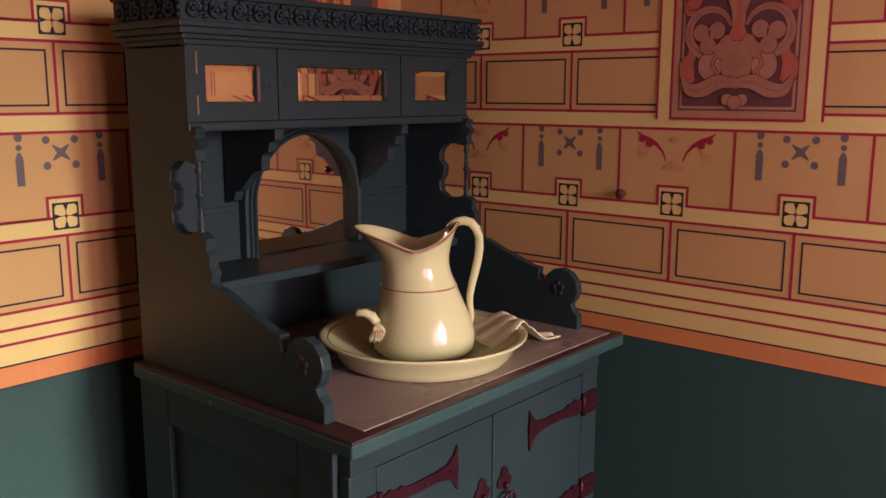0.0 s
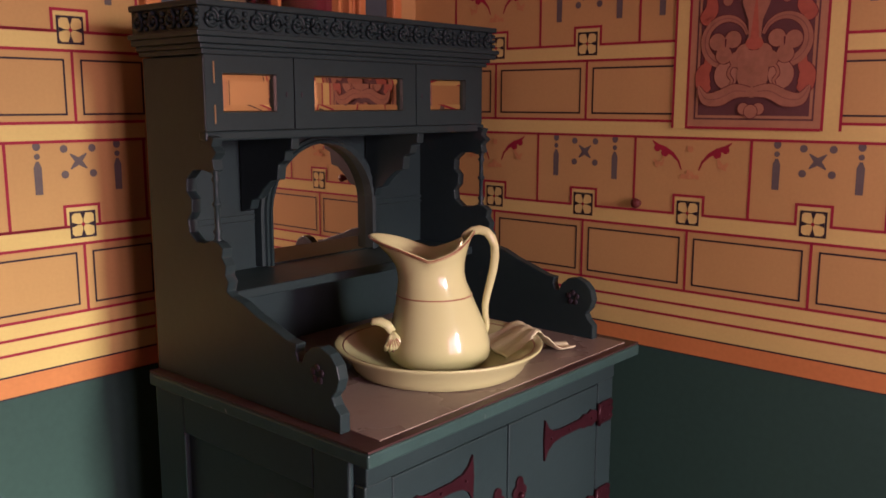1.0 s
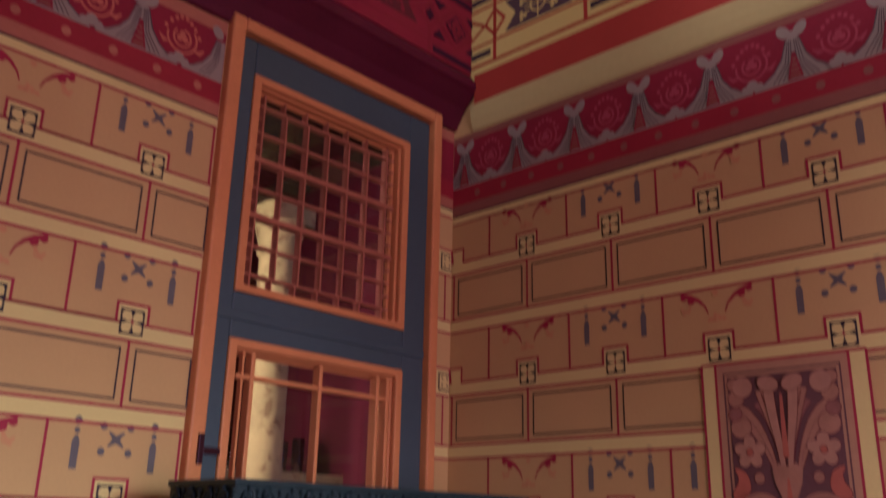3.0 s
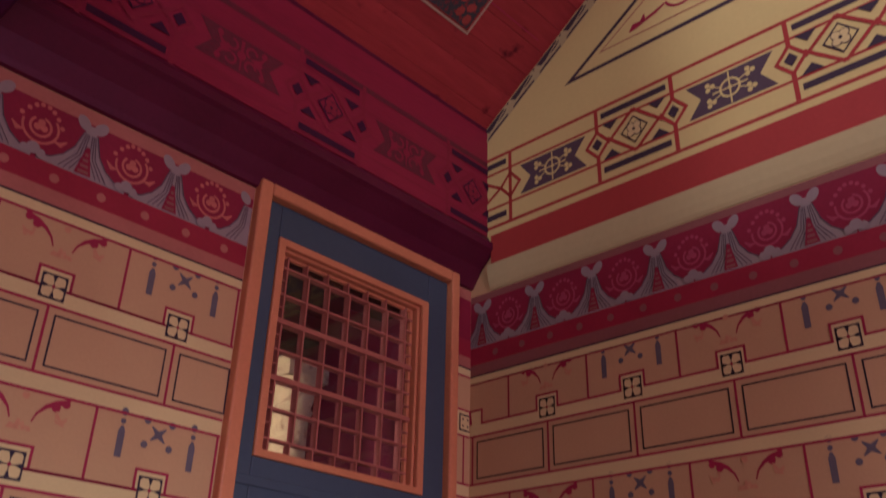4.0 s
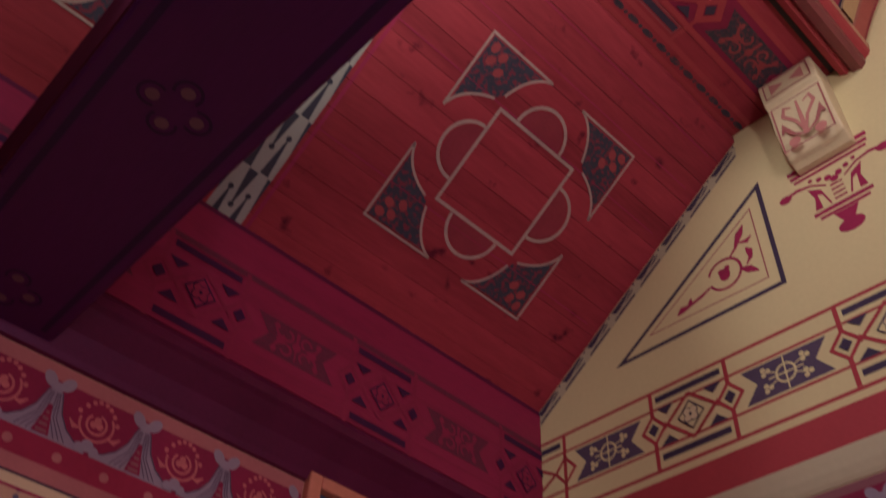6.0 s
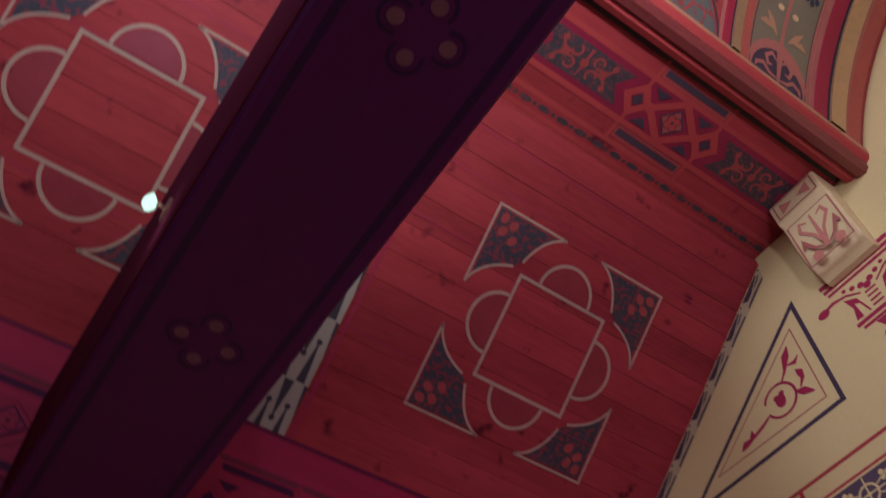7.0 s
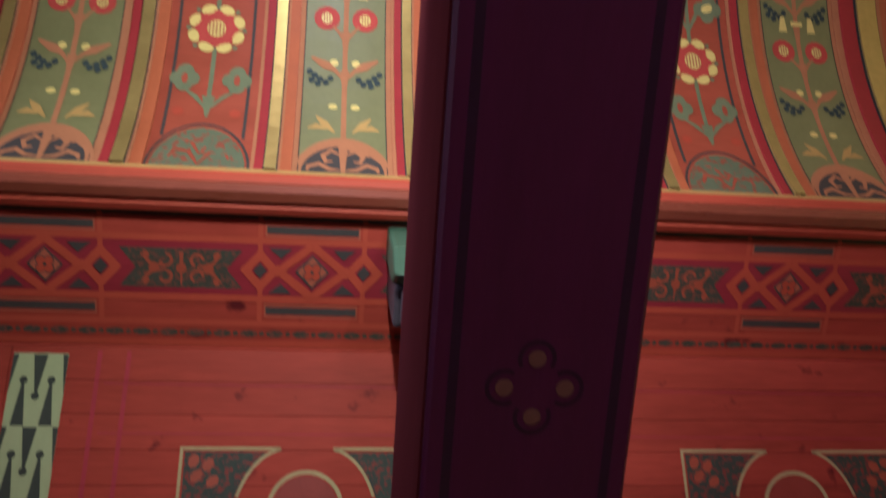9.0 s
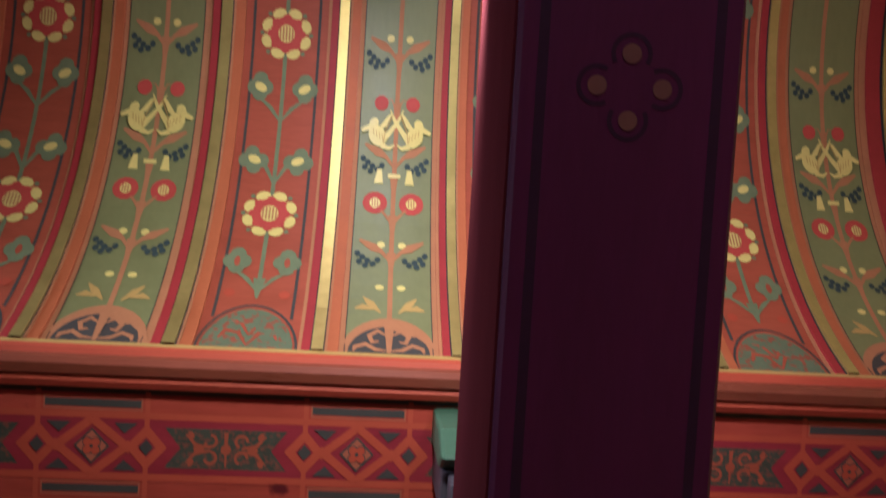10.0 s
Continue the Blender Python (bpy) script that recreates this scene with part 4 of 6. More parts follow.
def jring(r, z, k, seg=48):
    """A ring of the jug; k is how far it opens into the lip."""
    out = []
    for j in range(seg):
        a = 2 * math.pi * j / seg
        c = math.cos(a - SA)
        sp_ = max(0, c) ** 3
        hd = max(0, -c) ** 4
        rr = r + k * (0.046 * sp_ + 0.006 * hd)
        zz = z + k * (0.014 * sp_ ** 0.7 + 0.026 * hd - 0.026 * (1 - abs(c)))
        lean = 0.015 * min(1.0, max(0.0, (z - 0.06) / 0.12)) ** 1.3
        out.append((rr * math.cos(a) + lean * math.cos(SA), rr * math.sin(a) + lean * math.sin(SA), zz))
    return out


rings = [jring(max(r, 0.001), z, 0) for r, z in jp[:11]] + [jring(r, z, k) for (r, z), k in zip(jp[11:], (0.08, 0.2, 0.45, 0.8))] + [jring(0.082, 0.252, 1.0), jring(0.0815, 0.2545, 1.0), jring(0.079, 0.253, 1.0)]
rings += [jring(r - 0.005, z, k) for (r, z), k in zip(jp[:10:-1], (0.8, 0.45, 0.2, 0.08))] + [jring(0.07, 0.14, 0), jring(0.095, 0.05, 0), jring(0.001, 0.01, 0)]
part("jug_body", Mesh().grid(rings), CHINA, jug)
part("lip_line", Mesh().tube([tuple(p) for p in jring(0.0835, 0.2515, 1.0)] + [tuple(jring(0.0835, 0.2515, 1.0)[0])], 0.0016, 0, 6), GILT, jug, "brown gilt lip line")
part("lip_line", Mesh().tube([tuple(p) for p in jring(0.0795, 0.2455, 0.92)] + [tuple(jring(0.0795, 0.2455, 0.92)[0])], 0.0008, 0, 6), GILT, jug, "brown gilt lip line")
part("waist_line", Mesh().grid([jring(0.0792, 0.1435, 0), jring(0.0797, 0.145, 0), jring(0.079, 0.1465, 0)]), GILT, jug, "thin brown line")
hx, hy = -math.cos(SA), -math.sin(SA)
hp = [(0.05, 0.262), (0.058, 0.27), (0.07, 0.277), (0.084, 0.279), (0.098, 0.275), (0.109, 0.263), (0.115, 0.245), (0.116, 0.222), (0.113, 0.197), (0.107, 0.17), (0.101, 0.145), (0.097, 0.122), (0.097, 0.102), (0.1, 0.085), (0.101, 0.072), (0.1, 0.06)]
part("handle", Mesh().tube([(hx * r, hy * r, z) for r, z in hp], [0.007, 0.008, 0.009, 0.0095, 0.0095, 0.0095, 0.009, 0.009, 0.0088, 0.0085, 0.008, 0.0075, 0.007, 0.0065, 0.005, 0.003], 0, 14), CHINA, jug)
# fluted china handle leaning in the basin
ladle = thing("soap_scoop", "small white china scoop with fluted end in the basin", "scoop", (BX - 0.108, BY + 0.04, bz + 0.03))
part("scoop_handle", Mesh().tube([(-0.018, 0.03, 0.074), (-0.016, 0.026, 0.08), (-0.008, 0.014, 0.079), (0.0, 0.004, 0.072), (0.006, -0.004, 0.058)], [0.007, 0.011, 0.012, 0.013, 0.012], 0, 14, 0.75), CHINA, ladle)
fl, fg = Mesh(), Mesh()
for k in range(6):
    a = -0.35 + 0.2 * k
    ex, ey, ez = 0.667 * math.sin(a), -0.745 * math.sin(a), -math.cos(a)
    path = [(0.006 + ex * r - 0.75 * o, -0.005 + ey * r - 0.66 * o, 0.06 + ez * r) for r, o in ((0.0, 0.006), (0.014, 0.012), (0.03, 0.01), (0.042, 0.003))]
    fl.tube(path, [0.005, 0.0065, 0.007, 0.004], 0, 8)
    fg.tube([(x - 0.0045, y - 0.004, z + 0.001) for x, y, z in path[1:]], 0.0012, 0, 5)
part("fluted_end", fl, CHINA, ladle)
part("flute_lines", fg, GILT, ladle, "thin brown lines between the flutes")
# cloth over the rim
cloth = thing("face_cloth", "crumpled white cotton cloth draped over the basin rim", "cloth", (BX + 0.16, BY - 0.02, bz))
CL = mat("white_cotton", (0.66, 0.66, 0.38), 0.85, 0.06, 12, 0.4, 200)
rows_ = []
dx, dy = 0.9, -0.436
for i in range(27):
    s = i / 26
    rr = 0.125 + 0.2 * s
    if rr < 0.216:
        h = float(np.interp(rr, (0.12, 0.135, 0.175, 0.198, 0.216), (0.018, 0.02, 0.038, 0.052, 0.06))) + 0.004
    else:
        h = float(np.interp(rr, (0.216, 0.228, 0.25, 0.275, 0.29, 0.33), (0.064, 0.06, 0.036, 0.012, 0.006, 0.008)))
    row = []
    wd_ = float(np.interp(s, (0, 0.35, 0.55, 0.8, 1.0), (0.085, 0.06, 0.04, 0.032, 0.022)))
    for j in range(25):
        q = j / 24 * 2 - 1
        fold = 0.0016 * math.sin(q * 8 + 2.5 * s) + 0.0006 * math.sin(q * 23 + 9 * s) + (0.006 * q * q if s > 0.6 else 0)
        sway = 0.02 * math.sin(2.2 * s) - 0.012 * s
        row.append((dx * rr - dy * (q * wd_ + sway) - 0.16, dy * rr + dx * (q * wd_ + sway) + 0.02, max(0.0025, h + fold)))
    rows_.append(row)
cl = part("cotton_sheet", Mesh().grid(rows_, 0, closed=False), CL, cloth)
so = cl.modifiers.new("thickness", "SOLIDIFY")
so.thickness = 0.002

# ---- painted decoration of the walls ----
ROWS = (1.09, 1.497, 1.88, 2.263)
part("dado_paint", Mesh().box(-0.0022, 0.0, YS, -0.001, 0.12, 0.742), DADO, wall_east, "dark green dado paint")
part("dado_paint", Mesh().box(XW, -0.894, -0.0022, 0.0, 0.12, 0.742), DADO, wall_north, "dark green dado paint")
part("gable_plaster", Mesh().box(-0.0015, 0.0, YS, -0.001, 2.89, TOP), PLASTER, wall_east, "cream plaster gable")
tagged(part("baseboard", Mesh().box(-0.022, -0.001, YS, -0.02, 0, 0.12), DADO, None, "", 0.004), "dark green painted skirting board", "skirting", kind="structure")
tagged(part("baseboard", Mesh().box(XW, -0.9, -0.022, -0.001, 0, 0.12), DADO, None, "", 0.004), "dark green painted skirting board", "skirting", kind="structure")

# one flower square
fs = Paint()
fs.rect(-0.029, 0.029, -0.029, 0.029, BLACK, 3).rect(-0.0245, 0.0245, -0.0245, 0.0245, CREAM, 4)
for k in range(4):
    a = math.pi / 2 * k
    c, s = math.cos(a), math.sin(a)
    rot = lambda p: (p[0] * c - p[1] * s, p[0] * s + p[1] * c)
    fs.poly([rot(p) for p in ((-0.0055, 0.0245), (0.0, 0.009), (0.0055, 0.0245))], BLACK, 5)
    fs.line([rot((0, 0.012)), rot((0, 0.004))], 0.0018, BLACK, 5)
    fs.poly([rot(p) for p in ((0.0245, 0.0245), (0.0195, 0.0245), (0.0245, 0.0195))], BLACK, 5)
fs.disc(0, 0, 0.0042, REDLINE, 6, 10)
FLOWER = fs.data("painted_flower")
# bottles and cross
ma = Paint()
for sg in (-1, 1):
    u = sg * 0.088
    ma.disc(u, 0.062, 0.0085, GREY, 1, 10, 0.0095).disc(u, 0.041, 0.0065, GREY, 1, 10)
    ma.poly([(u - 0.008, -0.038), (u + 0.008, -0.038), (u + 0.0085, 0.018), (u + 0.003, 0.031), (u - 0.003, 0.031), (u - 0.0085, 0.018)], GREY, 1)
    for sv in (-1, 1):
        ma.disc(sg * 0.031, 0.028 + sv * 0.027, 0.0085, GREY, 1, 12)
        ma.line([(sg * 0.002, 0.028 + sv * 0.002), (sg * 0.018, 0.028 + sv * 0.016)], [0.014, 0.003], GREY, 1)
ma.disc(0, 0.028, 0.008, GREY, 2, 8)
BOTTLES = ma.data("painted_bottles")
# pair of scrolls
WASH = mat("thin_orange_wash", (0.56, 0.29, 0.075), 0.7, 0.2, 40, stain=(0.53, 0.36, 0.085), stain_at=0.52)
mb = Paint()
for sg in (-1, 1):
    mb.line([(sg * 0.022, -0.005), (sg * 0.03, 0.015), (sg * 0.046, 0.032), (sg * 0.066, 0.042), (sg * 0.085, 0.05), (sg * 0.1, 0.062)], [0.003, 0.005, 0.009, 0.014, 0.01, 0.002], REDLINE, 1)
    mb.disc(sg * 0.066, 0.034, 0.01, REDLINE, 2, 10).disc(sg * 0.086, 0.045, 0.009, REDLINE, 2, 10)
    mb.line([(sg * 0.068, 0.026), (sg * 0.074, 0.008), (sg * 0.086, 0.004), (sg * 0.094, 0.018)], [0.004, 0.013, 0.011, 0.003], WASH, 3)
mb.poly([(-0.026, -0.026), (-0.02, -0.014), (-0.01, -0.016), (-0.006, -0.004), (0.006, -0.004), (0.01, -0.016), (0.02, -0.014), (0.026, -0.026)], WASH, 4).disc(0, 0.045, 0.008, WASH, 5, 9)
SCROLLS = mb.data("painted_scrolls")


def block_paper(base, wall, cols, kinds, ua, ub, step):
    """The stencilled courses between ua and ub, with flower squares at cols."""
    p = Paint()
    lw = 0.0062
    for r, zc in enumerate(ROWS):
        c, d, bl, bt = zc - 0.042, zc - 0.19, zc - 0.003, zc + 0.041
        top = ROWS[r + 1] - 0.19 - 0.039 if r < 3 else (2.392 if wall is wall_east else 2.417)
        p.rect(ua, ub, c, bl, CREAM, 1).rect(ua, ub, top, top + 0.039, CREAM, 1)
        p.line([(ua, c), (ub, c)], lw, REDLINE, 2).line([(ua, d), (ub, d)], lw, REDLINE, 2).line([(ua, top), (ub, top)], lw, REDLINE, 2)
        pts = [(ua, bl)]
        for u in cols:
            if ua < u < ub:
                q0, q1 = max(ua, u - 0.038), min(ub, u + 0.038)
                p.rect(q0, q1, bl, bt, CREAM, 1)
                pts += [(q0, bl), (q0, bt), (q1, bt), (q1, bl)]
                p.line([(u, c), (u, d)], lw, REDLINE, 2)
        pts.append((ub, bl))
        p.line(pts, lw, REDLINE, 3)
        for a, b in zip(cols, cols[1:]):
            q0, q1 = max(ua, min(a, b) + 0.019), min(ub, max(a, b) - 0.019)
            if q1 - q0 > 0.04:
                p.border(q0, q1, d + 0.017, c - 0.019, 0.0042, BLACK, 2)
            m = (a + b) / 2
            if ua < m < ub:
                p.line([(m, bl), (m, top)], lw, REDLINE, 2)
        for u, k in zip(cols, kinds):
            if ua + 0.03 < u < ub - 0.03:
                painted("painted_flower", FLOWER, base, wall, u, zc)
            if ua + 0.09 < u < ub - 0.09:
                k = "A" if (r == 1 and abs(u - 0.888) < 0.01 and wall is wall_east) else k
                painted("painted_bottles" if k == "A" else "painted_scrolls", BOTTLES if k == "A" else SCROLLS, base, wall, u, (bt + top) / 2 - 0.002)
    p.rect(ua, ub, 0.79, 0.9, CREAM, 1)
    for z, h, m in ((0.865, 0.006, REDLINE), (0.834, 0.006, REDLINE), (0.789, 0.004, BLACK), (0.743, 0.004, BLACK)):
        p.line([(ua, z), (ub, z)], h, m, 3)
    p.rect(ua, ub, 0.744, 0.788, ORANGE, 2)
    painted("painted_courses", p, base, wall)
    return p


ecols = [0.013 + 0.2918 * k for k in range(0, 9)]
ekinds = ["A", "B", "A", "B", "A", "B", "A", "B", "A"]
block_paper(EAST, wall_east, ecols, ekinds, 0.002, 2.35, 0.2918)
ncols = [-0.748 - 0.3055 * k for k in range(0, 7)]
block_paper(NORTH, wall_north, ncols, ["B", "A", "B", "A", "B", "A", "B"], -2.45, -0.895, 0.3055)
block_paper(NORTH, wall_north, [-0.03, -0.33], ["B", "A"], -0.082, -0.003, 0.3055)
np_ = Paint()
for zc in ROWS:
    np_.rect(-0.052, -0.004, zc - 0.027, zc + 0.027, BLACK, 4).rect(-0.047, -0.006, zc - 0.022, zc + 0.022, CREAM, 5)
    for dv in (-0.011, 0.011):
        np_.disc(-0.036, zc + dv, 0.004, BLACK, 6, 8).disc(-0.014, zc + dv, 0.004, BLACK, 6, 8)
painted("painted_flower", np_, NORTH, wall_north)

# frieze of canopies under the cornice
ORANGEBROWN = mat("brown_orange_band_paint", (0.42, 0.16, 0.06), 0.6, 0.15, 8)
tp = Paint()
tp.poly([(-0.107, -0.056), (-0.078, -0.049), (-0.052, -0.03), (-0.031, 0.0), (-0.016, 0.05), (0.016, 0.05), (0.031, 0.0), (0.052, -0.03), (0.078, -0.049), (0.107, -0.056), (0.107, -0.066), (-0.107, -0.066)], TENT, 2)
for sg in (-1, 1):
    tp.disc(sg * 0.021, 0.073, 0.022, TENT, 3 + (sg > 0), 14, 0.0145, sg * 0.9)
    for k, w in ((0.25, 0.004), (0.5, 0.004), (0.75, 0.003)):
        tp.line([(sg * 0.016 * k, 0.045), (sg * 0.03 * k, -0.015), (sg * (0.02 + 0.05 * k), -0.062)], 0.0022, UMBER, 7)
    tp.line([(sg * 0.105, -0.056), (sg * 0.078, -0.049), (sg * 0.052, -0.03), (sg * 0.031, 0.0), (sg * 0.016, 0.05)], 0.003, UMBER, 7)
tp.disc(0, 0.058, 0.016, TENT, 5, 10, 0.014)
tp.poly([(-0.02, -0.062), (0.02, -0.062), (0.004, 0.012), (-0.004, 0.012)], FRIEZE, 8)
for k in range(4):
    tp.rect(-0.013 + 0.003 * k, 0.013 - 0.003 * k, -0.058 + 0.015 * k, -0.05 + 0.015 * k, BROWNLINE, 9)
for i, (dx_, r) in enumerate(((-0.018, 0.0115), (0.0, 0.0155), (0.018, 0.0115))):
    tp.disc(0.108 + dx_, -0.054 + 0.008 * (i == 1), r, TENT, 9 + i, 12)
CANOPY = tp.data("painted_canopy")
hp_ = Paint()
hp_.poly([(-0.107, -0.056), (-0.078, -0.049), (-0.052, -0.03), (-0.031, 0.0), (-0.016, 0.05), (0.01, 0.05), (0.01, -0.066), (-0.107, -0.066)], TENT, 2)
hp_.disc(-0.014, 0.073, 0.02, TENT, 3, 14, 0.0145, -0.9)
for k, w in ((0.25, 0.004), (0.5, 0.004), (0.75, 0.003)):
    hp_.line([(-0.016 * k, 0.045), (-0.03 * k, -0.015), (-0.02 - 0.05 * k, -0.062)], 0.0022, UMBER, 7)
hp_.line([(-0.105, -0.056), (-0.078, -0.049), (-0.052, -0.03), (-0.031, 0.0), (-0.016, 0.05)], 0.003, UMBER, 7)
HALFCANOPY = hp_.data("painted_canopy")


def roundel(col):
    q = Paint()
    q.ring(0, -0.004, 0.024, 0.006, col, 2, 130, 440, 18).ring(0, -0.004, 0.041, 0.006, col, 2, 170, 400, 18)
    for k in range(3):
        a = radians(90 + 120 * k)
        q.disc(0.009 * math.cos(a), -0.002 + 0.009 * math.sin(a), 0.0088, col, 3 + k, 10)
    for k in range(4):
        for sg in (-1, 1):
            q.disc(sg * (0.008 + 0.013 * k), 0.053 - 0.004 * k - 0.003 * k * k, 0.006, col, 2, 8)
    for sg in (-1, 1):
        q.line([(sg * 0.036, -0.028), (sg * 0.05, -0.03), (sg * 0.064, -0.016)], [0.004, 0.011, 0.003], col, 6)
    return q.data("painted_roundel")


# the east roundels are a shaded copy of the north ones' orange-red
ROUND_N, ROUND_E = roundel(mat("orange_red_paint", (0.5, 0.15, 0.055), 0.6, 0.2, 20)), roundel(mat("shaded_orange_red", (0.36, 0.06, 0.06), 0.6, 0.2, 20))
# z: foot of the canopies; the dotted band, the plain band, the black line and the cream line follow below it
# the east wall's weaker light is coloured in: its bands take BROWNLINE
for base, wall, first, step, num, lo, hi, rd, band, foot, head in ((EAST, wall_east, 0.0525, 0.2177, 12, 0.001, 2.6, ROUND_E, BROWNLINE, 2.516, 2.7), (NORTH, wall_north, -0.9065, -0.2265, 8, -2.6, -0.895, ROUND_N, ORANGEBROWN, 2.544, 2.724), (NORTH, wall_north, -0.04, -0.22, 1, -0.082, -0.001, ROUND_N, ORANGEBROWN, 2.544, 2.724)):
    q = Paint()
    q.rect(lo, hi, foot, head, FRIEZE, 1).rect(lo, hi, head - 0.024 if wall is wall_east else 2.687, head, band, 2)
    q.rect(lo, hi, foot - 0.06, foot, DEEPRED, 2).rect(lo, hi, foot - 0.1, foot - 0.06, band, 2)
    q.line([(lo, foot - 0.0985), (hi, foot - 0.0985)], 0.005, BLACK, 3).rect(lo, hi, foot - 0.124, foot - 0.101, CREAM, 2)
    painted("painted_frieze", q, base, wall)
    dp = Paint()
    for k in range(num):
        u = first + step * k
        if num > 1:
            painted("painted_canopy", CANOPY if u < hi - 0.12 else HALFCANOPY, base, wall, u, foot + 0.066)
            v = u + abs(step) / 2
            if v < hi - 0.06:
                painted("painted_roundel", rd, base, wall, v, foot + 0.083)
            for w in (u - abs(step) / 4, u + abs(step) / 4):
                if lo < w < hi - 0.02:
                    dp.disc(w, foot - 0.032, 0.0115, band, 4, 14)
    if num > 1:
        painted("painted_dots", dp, base, wall)

# ornament panel in the east wall
pn = Paint()
U0, U1, V0, V1 = 0.840, 1.222, 1.291, 1.842
pn.rect(U0, U1, V0, V1, CREAM, 7)
for u in (U0, 0.875, 1.184, U1):
    pn.line([(u, V0), (u, V1)], 0.006, REDLINE, 8)
pn.rect(0.878, 1.181, V0 + 0.003, V1, mat("brown_orange_paint", (0.42, 0.24, 0.09), 0.7, 0.15, 12), 8).line([(0.878, V0 + 0.002), (1.181, V0 + 0.002)], 0.006, REDLINE, 9).line([(U0, V1), (U1, V1)], 0.006, REDLINE, 9)
pn.border(0.895, 1.164, 1.314, 1.817, 0.004, PANELDARK, 9).rect(0.903, 1.156, 1.322, 1.808, PANELDARK, 10)
cu = 1.0295
op = Paint(lift=0.00003)
strokes = []
PANELINK = mat("dark_outline_paint", (0.13, 0.03, 0.028), 0.65, 0.2, 30)
PANELBROWN = mat("panel_brown_paint", (0.26, 0.115, 0.065), 0.65, 0.3, 30)


def smooth(pts, ws, n=6):
    """A finer line of points and widths through the ones given."""
    q, w = [], []
    for i in range(len(pts) - 1):
        p0, p1, p2, p3 = (Vector(pts[max(0, min(len(pts) - 1, i + j))]) for j in (-1, 0, 1, 2))
        for k in range(n):
            t = k / n
            q.append(tuple(0.5 * (2 * p1 + (p2 - p0) * t + (2 * p0 - 5 * p1 + 4 * p2 - p3) * t * t + (3 * p1 - p0 - 3 * p2 + p3) * t ** 3)))
            w.append(ws[i] * (1 - t) + ws[i + 1] * t)
    return q + [tuple(pts[-1])], w + [ws[-1]]


def frond(pts, ws, m, level, vein=None):
    q, w = smooth(pts, ws)
    strokes.append((level, lambda k: op.line(q, [x + 0.003 for x in w], PANELINK, k)))
    strokes.append((level + 1, lambda k: op.line(q, w, m, k)))
    if vein:
        strokes.append((level + 2, lambda k: op.line(q[2:-1], 0.002, vein, k)))


def lobe(u, v, r, m, level, ry=None, turn=0.0):
    strokes.append((level, lambda k: op.disc(u, v, r + 0.0015, PANELINK, k, 20, (ry or r) + 0.0015, turn)))
    strokes.append((level + 1, lambda k: op.disc(u, v, r, m, k, 20, ry or r, turn)))


def fill(pts, m, level):
    strokes.append((level, lambda k: op.poly(pts, m, k)))


